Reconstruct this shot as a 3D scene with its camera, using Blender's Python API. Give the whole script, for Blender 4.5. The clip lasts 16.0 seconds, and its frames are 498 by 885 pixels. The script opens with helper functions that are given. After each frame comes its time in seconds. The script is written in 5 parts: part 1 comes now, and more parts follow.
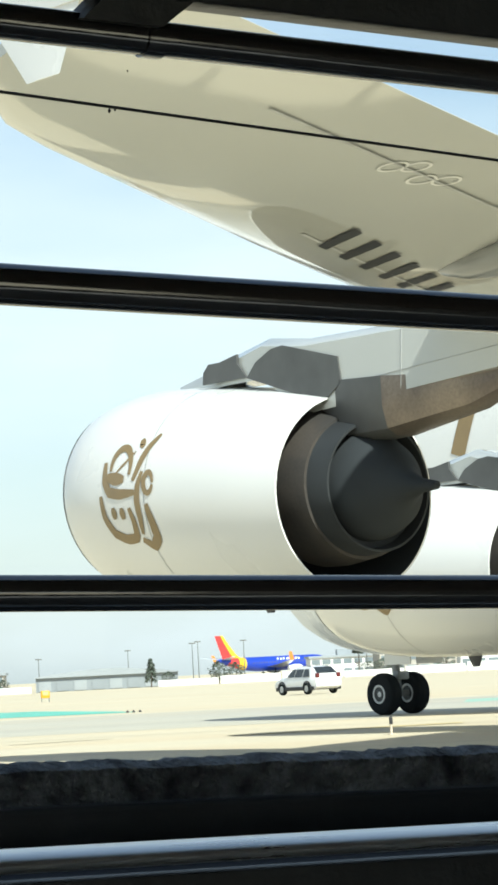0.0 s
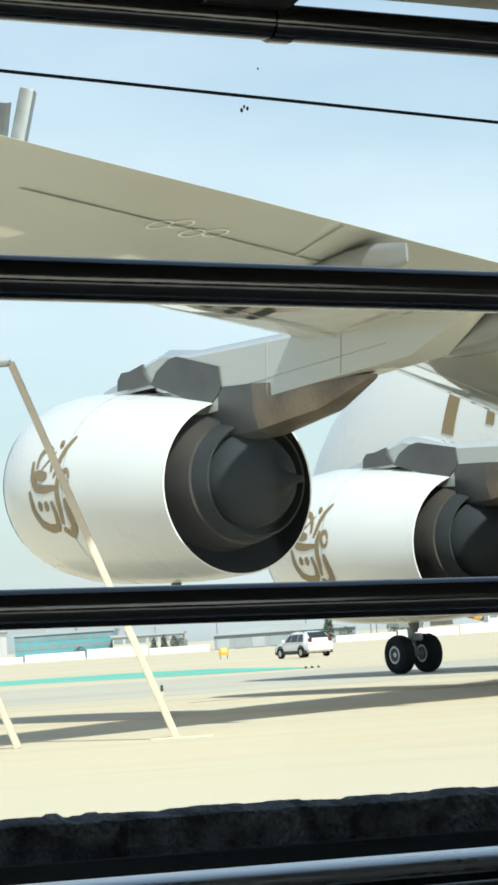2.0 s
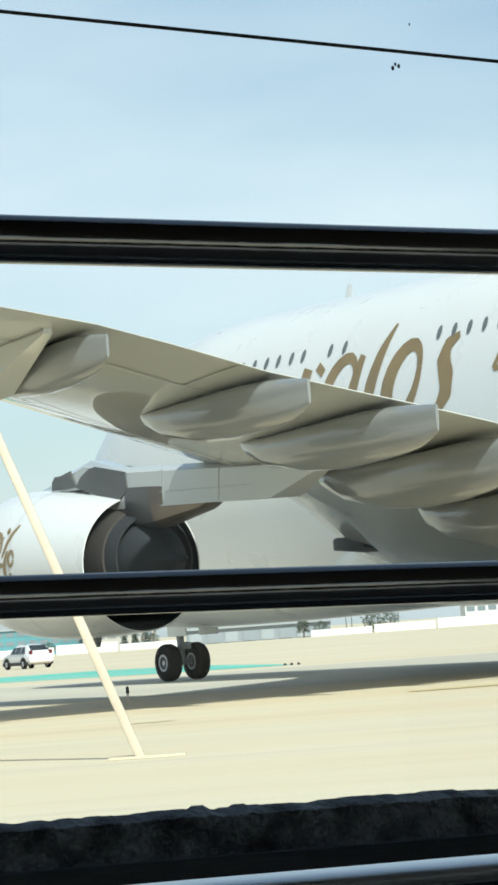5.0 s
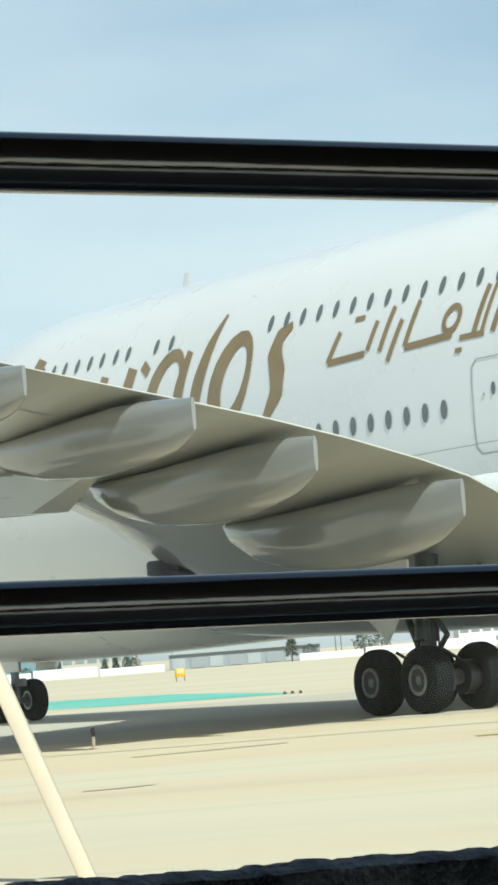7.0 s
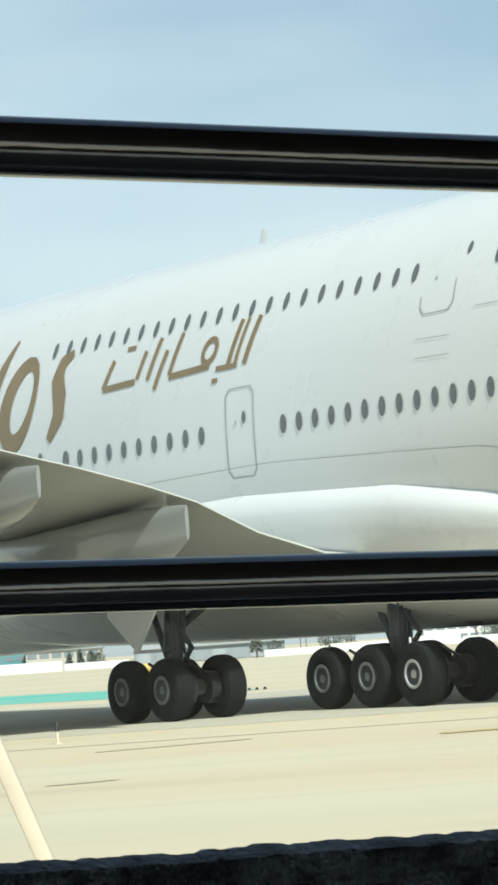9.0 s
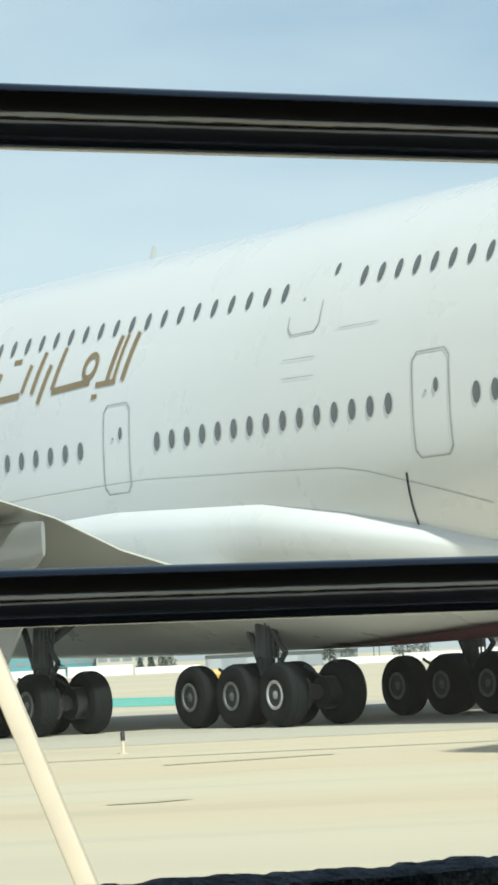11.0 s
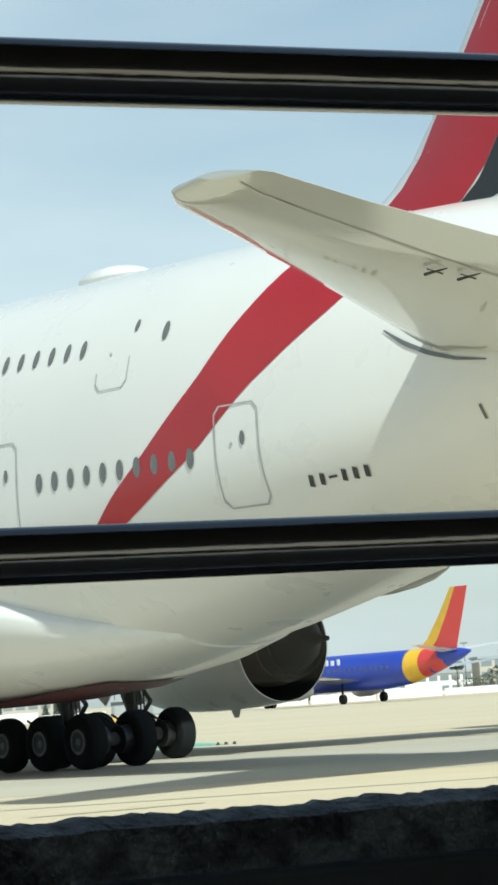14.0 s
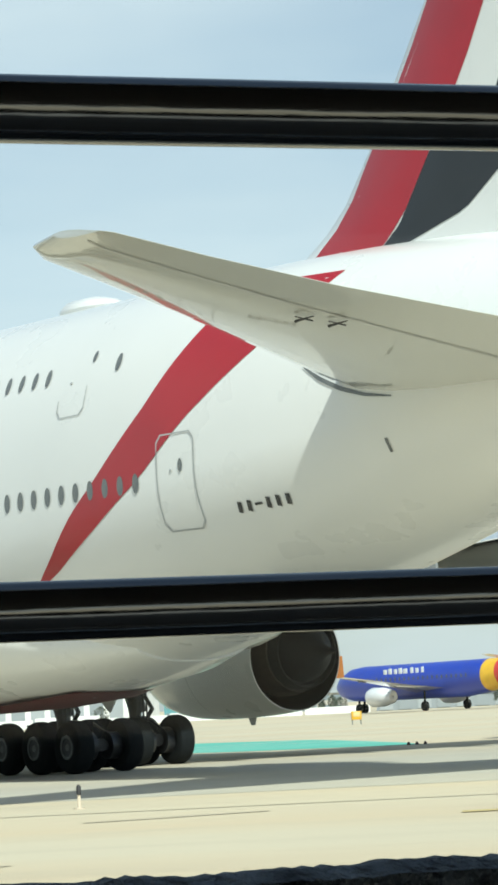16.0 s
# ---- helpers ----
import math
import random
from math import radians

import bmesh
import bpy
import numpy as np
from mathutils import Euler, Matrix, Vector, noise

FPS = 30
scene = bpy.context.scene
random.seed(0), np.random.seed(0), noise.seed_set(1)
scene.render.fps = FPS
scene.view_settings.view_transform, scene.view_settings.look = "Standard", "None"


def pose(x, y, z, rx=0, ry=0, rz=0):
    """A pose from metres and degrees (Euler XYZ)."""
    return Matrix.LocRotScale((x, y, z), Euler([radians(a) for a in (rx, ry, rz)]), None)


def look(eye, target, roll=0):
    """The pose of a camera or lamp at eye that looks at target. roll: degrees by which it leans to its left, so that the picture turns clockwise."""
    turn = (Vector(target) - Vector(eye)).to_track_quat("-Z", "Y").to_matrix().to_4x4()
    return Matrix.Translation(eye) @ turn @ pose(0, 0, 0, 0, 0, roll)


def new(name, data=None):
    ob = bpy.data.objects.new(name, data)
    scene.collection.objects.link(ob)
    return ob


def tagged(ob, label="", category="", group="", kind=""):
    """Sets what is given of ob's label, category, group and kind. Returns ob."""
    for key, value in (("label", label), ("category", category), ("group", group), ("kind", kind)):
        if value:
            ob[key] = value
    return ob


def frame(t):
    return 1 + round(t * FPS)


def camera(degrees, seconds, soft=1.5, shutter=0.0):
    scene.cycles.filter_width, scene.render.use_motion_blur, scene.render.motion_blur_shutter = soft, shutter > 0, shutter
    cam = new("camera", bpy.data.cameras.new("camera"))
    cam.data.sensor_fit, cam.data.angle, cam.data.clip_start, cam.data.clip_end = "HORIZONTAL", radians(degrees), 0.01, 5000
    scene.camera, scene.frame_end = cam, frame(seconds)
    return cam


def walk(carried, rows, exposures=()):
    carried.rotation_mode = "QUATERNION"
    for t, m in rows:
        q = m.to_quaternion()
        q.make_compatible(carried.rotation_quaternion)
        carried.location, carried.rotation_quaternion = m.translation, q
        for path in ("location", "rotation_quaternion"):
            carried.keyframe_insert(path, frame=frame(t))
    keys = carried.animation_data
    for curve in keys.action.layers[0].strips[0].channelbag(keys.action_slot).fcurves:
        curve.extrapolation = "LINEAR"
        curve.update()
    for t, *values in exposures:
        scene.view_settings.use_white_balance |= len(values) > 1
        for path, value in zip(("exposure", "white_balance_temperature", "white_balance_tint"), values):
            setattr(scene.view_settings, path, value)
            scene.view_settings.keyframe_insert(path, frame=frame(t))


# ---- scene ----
# The camera: seconds, place, yaw, pitch and lean in degrees.
CAM = [
    (0.0, 0.82, -27.02, 1.54, -2.50, 4.28, -2.96),
    (0.5, 0.82, -27.02, 1.54, -1.59, 3.88, -3.03),
    (1.0, 0.82, -27.02, 1.54, -0.80, 3.60, -3.34),
    (1.5, 0.82, -27.02, 1.54, 0.06, 3.55, -3.88),
    (2.0, 0.82, -27.02, 1.54, 0.81, 3.64, -3.86),
    (2.5, 0.82, -27.02, 1.54, 1.07, 3.69, -3.63),
    (3.0, 0.82, -27.02, 1.54, 0.85, 3.61, -3.68),
    (3.5, 0.82, -27.02, 1.54, 0.60, 3.40, -3.99),
    (4.0, 0.82, -27.02, 1.54, 0.44, 3.25, -4.09),
    (6.5, 0.00, 0.00, 1.54, -0.00, 3.99, -4.34),
    (7.0, 0.00, 0.00, 1.54, -0.10, 3.93, -4.47),
    (7.5, 0.00, 0.00, 1.54, -0.26, 3.88, -4.28),
    (8.0, 0.00, 0.00, 1.54, -0.49, 3.85, -4.11),
    (8.5, 0.00, 0.00, 1.54, -0.73, 3.85, -4.15),
    (9.0, 0.00, 0.00, 1.54, -0.72, 3.81, -4.00),
    (11.5, -0.18, 4.63, 1.54, 0.82, 4.05, -2.67),
    (12.0, -0.18, 4.63, 1.54, 0.45, 4.07, -2.99),
    (12.5, -0.18, 4.63, 1.54, 0.11, 4.22, -3.13),
    (13.0, -0.16, 4.63, 1.54, -0.23, 4.55, -3.33),
    (13.5, 0.07, 4.72, 1.54, -0.77, 4.74, -3.79),
    (14.0, 0.48, 4.89, 1.54, -1.11, 4.75, -3.87),
    (14.5, 1.08, 5.12, 1.54, -0.59, 4.68, -3.49),
    (15.0, 1.83, 5.43, 1.54, 0.87, 4.71, -3.23),
    (15.5, 2.72, 5.81, 1.54, 2.65, 4.83, -3.05),
    (16.0, 3.76, 6.26, 1.54, 4.41, 4.93, -2.93),
]


def aim(x, y, z, yaw, pitch, lean):
    a, b = radians(yaw), radians(pitch)
    way = Vector((-math.sin(a) * math.cos(b), math.cos(a) * math.cos(b), math.sin(b)))
    return look((x, y, z), Vector((x, y, z)) + way * 50, lean)


cam = camera(9.337, 16.0, soft=3.0)
walk(cam, [(t, aim(*r)) for t, *r in CAM], [(0, 0.43, 6070, -1), (1.0, 0.35, 6030, -1), (4.0, 0.21, 5920, -2), (6.5, 0.15, 6050, -3), (10, 0.10, 6050, -3), (16, 0.08, 6040, -4)])

# ---- world and sun ----
SUN = Vector((3.8, -8.9, 8.8)).normalized()
world = bpy.data.worlds.new("sky")
scene.world = world
world.use_nodes = True
wn, wl = world.node_tree.nodes, world.node_tree.links
sky = wn.new("ShaderNodeTexSky")
sky.sky_type, sky.sun_disc = "NISHITA", False
sky.sun_elevation = math.asin(SUN.z)
sky.sun_rotation = math.atan2(SUN.x, SUN.y)
sky.air_density, sky.dust_density, sky.ozone_density = 1.0, 1.2, 1.0
haze = wn.new("ShaderNodeMixRGB")
haze.inputs[0].default_value = 0.45
haze.inputs[2].default_value = (7.5, 7.95, 8.35, 1)
clouds = wn.new("ShaderNodeTexNoise")
clouds.inputs["Scale"].default_value, clouds.inputs["Detail"].default_value = 3.0, 5.0
coord = wn.new("ShaderNodeTexCoord")
stretch = wn.new("ShaderNodeMapping")
stretch.inputs["Scale"].default_value = (1, 1, 4)
ramp = wn.new("ShaderNodeMapRange")
ramp.inputs[1].default_value, ramp.inputs[2].default_value = 0.35, 0.7
ramp.inputs[3].default_value, ramp.inputs[4].default_value = 0.32, 0.97
wl.new(coord.outputs["Generated"], stretch.inputs["Vector"])
wl.new(stretch.outputs[0], clouds.inputs["Vector"])
wl.new(clouds.outputs[0], ramp.inputs[0])
rise = wn.new("ShaderNodeSeparateXYZ")
thin = wn.new("ShaderNodeMapRange")
thin.inputs[1].default_value, thin.inputs[2].default_value = 0.12, 0.75
thin.inputs[3].default_value, thin.inputs[4].default_value = 1.0, 0.10
veil = wn.new("ShaderNodeMath")
veil.operation = "MULTIPLY"
wl.new(coord.outputs["Generated"], rise.inputs[0])
wl.new(rise.outputs["Z"], thin.inputs[0])
wl.new(ramp.outputs[0], veil.inputs[0])
wl.new(thin.outputs[0], veil.inputs[1])
wl.new(veil.outputs[0], haze.inputs[0])
wl.new(sky.outputs[0], haze.inputs[1])
wl.new(haze.outputs[0], wn["Background"].inputs["Color"])
wn["Background"].inputs["Strength"].default_value = 0.10
sun_data = bpy.data.lights.new("sun", "SUN")
sun_data.energy, sun_data.angle, sun_data.color = 5.0, radians(1.6), (1.0, 0.95, 0.86)
sun = new("sun", sun_data)
sun.matrix_world = look((0, 0, 200) , Vector((0, 0, 200)) - SUN)


# ---- materials ----
def material(name, color, rough=0.5, metal=0.0, vary=0.12, scale=1.5, fine=20.0, bump=0.0, second=None, emit=0.0, coat=0.0, stretchv=(1, 1, 1)):
    m = bpy.data.materials.new(name)
    m.use_nodes = True
    n, l = m.node_tree.nodes, m.node_tree.links
    b = n["Principled BSDF"]
    b.inputs["Roughness"].default_value, b.inputs["Metallic"].default_value = rough, metal
    b.inputs["Coat Weight"].default_value = coat
    tc = n.new("ShaderNodeTexCoord")
    mp = n.new("ShaderNodeMapping")
    mp.inputs["Scale"].default_value = stretchv
    l.new(tc.outputs["Object"], mp.inputs["Vector"])
    big, small = n.new("ShaderNodeTexNoise"), n.new("ShaderNodeTexNoise")
    big.inputs["Scale"].default_value, small.inputs["Scale"].default_value = scale, fine
    big.inputs["Detail"].default_value = 6.0
    small.inputs["Detail"].default_value = 4.0
    for q in (big, small):
        l.new(mp.outputs[0], q.inputs["Vector"])
    mix = n.new("ShaderNodeMixRGB")
    c = Vector(color)
    dark = second if second else tuple(c * (1 - 2 * vary))
    mix.inputs[1].default_value, mix.inputs[2].default_value = (*color, 1), (*dark, 1)
    mr = n.new("ShaderNodeMapRange")
    mr.inputs[1].default_value, mr.inputs[2].default_value = 0.42, 0.68
    l.new(big.outputs[0], mr.inputs[0])
    l.new(mr.outputs[0], mix.inputs[0])
    hs = n.new("ShaderNodeHueSaturation")
    mv = n.new("ShaderNodeMapRange")
    mv.inputs[1].default_value, mv.inputs[2].default_value = 0.3, 0.7
    mv.inputs[3].default_value, mv.inputs[4].default_value = 1 - vary * 0.5, 1 + vary * 0.5
    l.new(small.outputs[0], mv.inputs[0])
    l.new(mv.outputs[0], hs.inputs["Value"])
    l.new(mix.outputs[0], hs.inputs["Color"])
    l.new(hs.outputs[0], b.inputs["Base Color"])
    rr = n.new("ShaderNodeMapRange")
    rr.inputs[3].default_value, rr.inputs[4].default_value = max(0.02, rough - 0.025), min(1, rough + 0.025)
    l.new(small.outputs[0], rr.inputs[0])
    l.new(rr.outputs[0], b.inputs["Roughness"])
    if bump:
        bp = n.new("ShaderNodeBump")
        bp.inputs["Strength"].default_value, bp.inputs["Distance"].default_value = bump, 0.02
        l.new(small.outputs[0], bp.inputs["Height"])
        l.new(bp.outputs[0], b.inputs["Normal"])
    if emit:
        b.inputs["Emission Color"].default_value = (*color, 1)
        b.inputs["Emission Strength"].default_value = emit
    return m


WHITE = material("white_paint", (0.742, 0.746, 0.726), 0.28, vary=0.02, scale=0.15, fine=0.7, coat=0.3)
BELLY = material("pale_grey_paint", (0.62, 0.63, 0.62), 0.35, vary=0.06, scale=0.3, fine=3.0)
WINGGREY = material("wing_grey_paint", (0.50, 0.51, 0.48), 0.3, vary=0.035, scale=0.25, fine=1.0, coat=1.0)
# wing grey made darker: the shade under the wing is in this colour
FAIRING = material("shaded_fairing_paint", (0.215, 0.225, 0.225), 0.3, vary=0.05, scale=0.5, fine=1.5, coat=1.0)
GOLD = material("gold_paint", (0.26, 0.185, 0.085), 0.35, vary=0.08, scale=1.0)
RED = material("red_paint", (0.37, 0.006, 0.016), 0.4, vary=0.06, scale=0.5, coat=0.2)
# the airliner's red again, darkened to carry the shade under its belly
SHADERED = material("shaded_red_paint", (0.12, 0.016, 0.02), 0.45, vary=0.15, scale=0.6)
BLACKP = material("black_paint", (0.02, 0.022, 0.025), 0.35, vary=0.1, scale=0.5)
GREENP = material("dark_green_paint", (0.02, 0.10, 0.05), 0.35, vary=0.1, scale=0.5)
SEAM = material("panel_line", (0.42, 0.43, 0.43), 0.5)
GLASSD = material("cabin_window", (0.145, 0.155, 0.155), 0.15, vary=0.1, scale=3.0)
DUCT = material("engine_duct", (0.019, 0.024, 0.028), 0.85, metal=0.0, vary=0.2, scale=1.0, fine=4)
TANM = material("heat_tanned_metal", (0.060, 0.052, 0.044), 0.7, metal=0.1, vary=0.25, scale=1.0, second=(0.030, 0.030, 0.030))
PANELG = material("dark_grey_panel", (0.095, 0.097, 0.095), 0.4, vary=0.15, scale=0.8, fine=3)
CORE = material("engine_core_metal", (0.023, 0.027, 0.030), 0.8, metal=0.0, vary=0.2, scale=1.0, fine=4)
BURNT = material("heat_stained_metal", (0.26, 0.22, 0.18), 0.38, metal=0.7, vary=0.25, scale=0.7, second=(0.14, 0.12, 0.11))
BAREM = material("bare_aluminium", (0.70, 0.71, 0.71), 0.35, metal=0.3, vary=0.06)
TYRE = material("tyre_rubber", (0.0105, 0.013, 0.0145), 0.85, vary=0.08, scale=1.0, fine=1.5)
TYRE.node_tree.nodes["Principled BSDF"].inputs["Specular IOR Level"].default_value = 0.15
RIM = material("wheel_rim", (0.55, 0.56, 0.56), 0.4, metal=0.25, vary=0.15, scale=4.0)
# flange colour with the light painted in, for the one bright main wheel
LITRIM = material("lit_wheel_rim", (0.46, 0.46, 0.45), 0.5, metal=0.2, vary=0.2, scale=4.0)
DARKRIM = material("dark_wheel_rim", (0.05, 0.056, 0.06), 0.5, metal=0.4, vary=0.2, scale=4.0)
GEAR = material("gear_steel", (0.30, 0.31, 0.31), 0.45, metal=0.3, vary=0.2, scale=3.0)
# the same flange with shade painted in, for the other main wheels
SHADERIM = material("shaded_wheel_rim", (0.17, 0.18, 0.18), 0.5, metal=0.2, vary=0.2, scale=4.0)
LEGG = material("dark_gear_leg", (0.075, 0.082, 0.085), 0.5, metal=0.2, vary=0.25, scale=3.0)
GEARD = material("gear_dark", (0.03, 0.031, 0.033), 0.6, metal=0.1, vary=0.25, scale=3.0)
BARM = material("black_tube", (0.026, 0.024, 0.022), 0.13, metal=0.0, vary=0.3, scale=14, fine=90, bump=0.02, coat=0.0, stretchv=(0.15, 1, 1))
BARM.node_tree.nodes["Principled BSDF"].inputs["IOR"].default_value = 2.3
FRAME = material("vehicle_frame_black", (0.022, 0.025, 0.028), 0.5, vary=0.3, scale=6, fine=60, bump=0.1)
RUBBER = material("rough_rubber_seal", (0.19, 0.205, 0.215), 0.75, vary=0.4, scale=40, fine=160, bump=0.9)
TRIM = material("brushed_steel_trim", (0.84, 0.85, 0.84), 0.28, metal=0.9, vary=0.15, scale=5, fine=90, stretchv=(0.1, 1, 1))
FLOORM = material("grey_vinyl_floor", (0.42, 0.42, 0.41), 0.6, vary=0.1, scale=4)
CABIN = material("cabin_lining", (0.05, 0.05, 0.055), 0.8, vary=0.15, scale=3)


def concrete(name, light, dark, stain, warm):
    m = bpy.data.materials.new(name)
    m.use_nodes = True
    n, l = m.node_tree.nodes, m.node_tree.links
    b = n["Principled BSDF"]
    tc = n.new("ShaderNodeTexCoord")
    # long tyre and drainage streaks, wide stains, fine grain
    prev = None
    for sc, st_, lo, hi, col, amount in ((0.05, (1, 0.35, 1), 0.45, 0.7, dark, 0.6), (0.11, (0.07, 1.0, 1), 0.45, 0.66, warm, 0.85), (0.09, (0.25, 1.6, 1), 0.52, 0.72, stain, 0.55),
                                         (0.5, (0.05, 1, 1), 0.55, 0.72, stain, 0.5), (0.8, (0.3, 1, 1), 0.55, 0.8, stain, 0.35), (7.0, (1, 1, 1), 0.35, 0.75, dark, 0.3)):
        mp, no, mr = n.new("ShaderNodeMapping"), n.new("ShaderNodeTexNoise"), n.new("ShaderNodeMapRange")
        mp.inputs["Scale"].default_value = st_
        mp.inputs["Rotation"].default_value = (0, 0, radians(8))
        no.inputs["Scale"].default_value, no.inputs["Detail"].default_value = sc, 6.0
        mr.inputs[1].default_value, mr.inputs[2].default_value, mr.inputs[4].default_value = lo, hi, amount
        l.new(tc.outputs["Object"], mp.inputs[0])
        l.new(mp.outputs[0], no.inputs["Vector"])
        l.new(no.outputs[0], mr.inputs[0])
        mix = n.new("ShaderNodeMixRGB")
        mix.inputs[2].default_value = (*col, 1)
        l.new(mr.outputs[0], mix.inputs[0])
        if prev:
            l.new(prev.outputs[0], mix.inputs[1])
        else:
            mix.inputs[1].default_value = (*light, 1)
        prev = mix
    l.new(prev.outputs[0], b.inputs["Base Color"])
    b.inputs["Roughness"].default_value = 0.85
    b.inputs["Specular IOR Level"].default_value = 0.25
    return m


CONCRETE = concrete("apron_concrete", (0.60, 0.535, 0.392), (0.545, 0.485, 0.358), (0.43, 0.375, 0.28), (0.60, 0.475, 0.30))
TAXI = concrete("taxiway_concrete", (0.50, 0.475, 0.39), (0.45, 0.425, 0.36), (0.37, 0.35, 0.30), (0.50, 0.44, 0.33))
TURF = material("turquoise_ground_paint", (0.13, 0.46, 0.36), 0.8, vary=0.10, scale=0.08, fine=1.0, second=(0.20, 0.50, 0.40))
PALETURF = material("worn_turquoise_paint", (0.36, 0.55, 0.44), 0.8, vary=0.10, scale=0.1, fine=1.0)
PALE = material("pale_marking", (0.68, 0.66, 0.58), 0.8, vary=0.1, scale=0.5)
STREAK = material("rubber_streak", (0.50, 0.435, 0.315), 0.85, vary=0.05, scale=0.4)
YELLOWL = material("faded_yellow_line", (0.60, 0.48, 0.22), 0.8, vary=0.1, scale=0.5)
STRUT = material("cream_painted_steel", (0.62, 0.535, 0.42), 0.5, vary=0.08, scale=0.8, fine=6)
GALV = material("galvanised_steel", (0.22, 0.23, 0.22), 0.45, metal=0.4, vary=0.15, scale=1.2, fine=6)
YELLOW = material("yellow_vehicle_paint", (0.62, 0.36, 0.02), 0.4, vary=0.1)
CARWHITE = material("car_white", (0.78, 0.79, 0.80), 0.25, vary=0.03, coat=0.5)
CARGLASS = material("car_glass", (0.03, 0.036, 0.04), 0.08, vary=0.1)
PLASTIC = material("black_plastic", (0.025, 0.025, 0.027), 0.6, vary=0.1)
LAMPRED = material("red_lens", (0.12, 0.02, 0.02), 0.2)
BLUE = material("royal_blue_paint", (0.018, 0.055, 0.44), 0.35, vary=0.06, scale=0.3)
TAILRED = material("tail_red_paint", (0.60, 0.05, 0.05), 0.35, vary=0.06)
TAILYEL = material("tail_yellow_paint", (0.82, 0.50, 0.03), 0.35, vary=0.06)
TAILORG = material("tail_orange_paint", (0.75, 0.26, 0.05), 0.35, vary=0.06)
WALLW = material("white_perimeter_wall", (0.74, 0.74, 0.72), 0.8, vary=0.08, scale=0.15)
# cladding, roofs and far glass are paled: distance haze mixed into the colours
HANGAR = material("hazed_hangar_cladding", (0.25, 0.28, 0.30), 0.6, vary=0.1, scale=0.1)
HROOF = material("hazed_hangar_roof", (0.32, 0.35, 0.37), 0.6, vary=0.1, scale=0.1)
FARGLASS = material("hazed_window_glass", (0.20, 0.24, 0.26), 0.3, vary=0.1, scale=0.2)
TEAL = material("teal_glass_facade", (0.12, 0.30, 0.33), 0.3, vary=0.1, scale=0.2)
BEIGEB = material("beige_render", (0.45, 0.42, 0.37), 0.8, vary=0.1, scale=0.2)
# leaf green greyed and lightened to stand in for haze over the far trees
LEAF = material("hazed_foliage", (0.10, 0.125, 0.095), 0.7, vary=0.3, scale=0.6)
BARK = material("bark", (0.10, 0.075, 0.055), 0.9, vary=0.2)


# ---- mesh helpers ----
def part(name, bm, mat, parent=None, label="", smooth=True):
    me = bpy.data.meshes.new(name)
    bmesh.ops.recalc_face_normals(bm, faces=bm.faces)
    bm.to_mesh(me)
    bm.free()
    me.materials.append(mat)
    if smooth:
        me.shade_smooth()
        me.set_sharp_from_angle(angle=radians(38))
    ob = new(name, me)
    ob.parent = parent
    return tagged(ob, label)


def again(ob, m, parent=None):
    """The same mesh once more, as an object of its own."""
    c = new(ob.name.split(".")[0], ob.data)
    c.parent = parent or ob.parent
    c.matrix_basis = m
    if "label" in ob:
        c["label"] = ob["label"]
    return c


def empty(name, label, category, group="", m=None):
    e = new(name)
    e.empty_display_size = 0.2
    tagged(e, label, category, group)
    if m is not None:
        e.matrix_basis = m
    return e


def box(bm, lo, hi, bevel=0.0):
    lo, hi = Vector(lo), Vector(hi)
    r = bmesh.ops.create_cube(bm, size=1.0)
    c, s = (lo + hi) / 2, hi - lo
    for v in r["verts"]:
        v.co = Vector((v.co.x * s.x, v.co.y * s.y, v.co.z * s.z)) + c
    if bevel:
        es = list({e for v in r["verts"] for e in v.link_edges})
        bmesh.ops.bevel(bm, geom=es, offset=bevel, segments=2, affect="EDGES", profile=0.5)
    return bm


def loft(bm, rings, cap=True, closed=True):
    vs = [[bm.verts.new(p) for p in ring] for ring in rings]
    n = len(rings[0])
    for a, b in zip(vs, vs[1:]):
        for i in range(n if closed else n - 1):
            j = (i + 1) % n
            bm.faces.new((a[i], a[j], b[j], b[i]))
    if cap and closed:
        bm.faces.new(vs[0])
        bm.faces.new(vs[-1])
    return vs


def tube(bm, a, b, r0, r1=None, n=14, cap=True):
    a, b = Vector(a), Vector(b)
    r1 = r0 if r1 is None else r1
    q = (b - a).to_track_quat("Z", "Y")
    ring = lambda c, r: [c + q @ Vector((r * math.cos(2 * math.pi * i / n), r * math.sin(2 * math.pi * i / n), 0)) for i in range(n)]
    loft(bm, [ring(a, r0), ring(b, r1)], cap)
    return bm


def lathe(bm, prof, origin, axis="y", n=48, cap=False):
    """prof: (along, radius) pairs round the y or x axis from origin."""
    o = Vector(origin)
    rings = []
    for s_, r in prof:
        ring = []
        for i in range(n):
            a = 2 * math.pi * i / n
            c, d = r * math.cos(a), r * math.sin(a)
            ring.append(o + (Vector((c, s_, d)) if axis == "y" else Vector((s_, c, d))))
        rings.append(ring)
    loft(bm, rings, cap)
    return bm


def interp(x, table, k):
    xs = [r[0] for r in table]
    return float(np.interp(x, xs, [r[k] for r in table]))


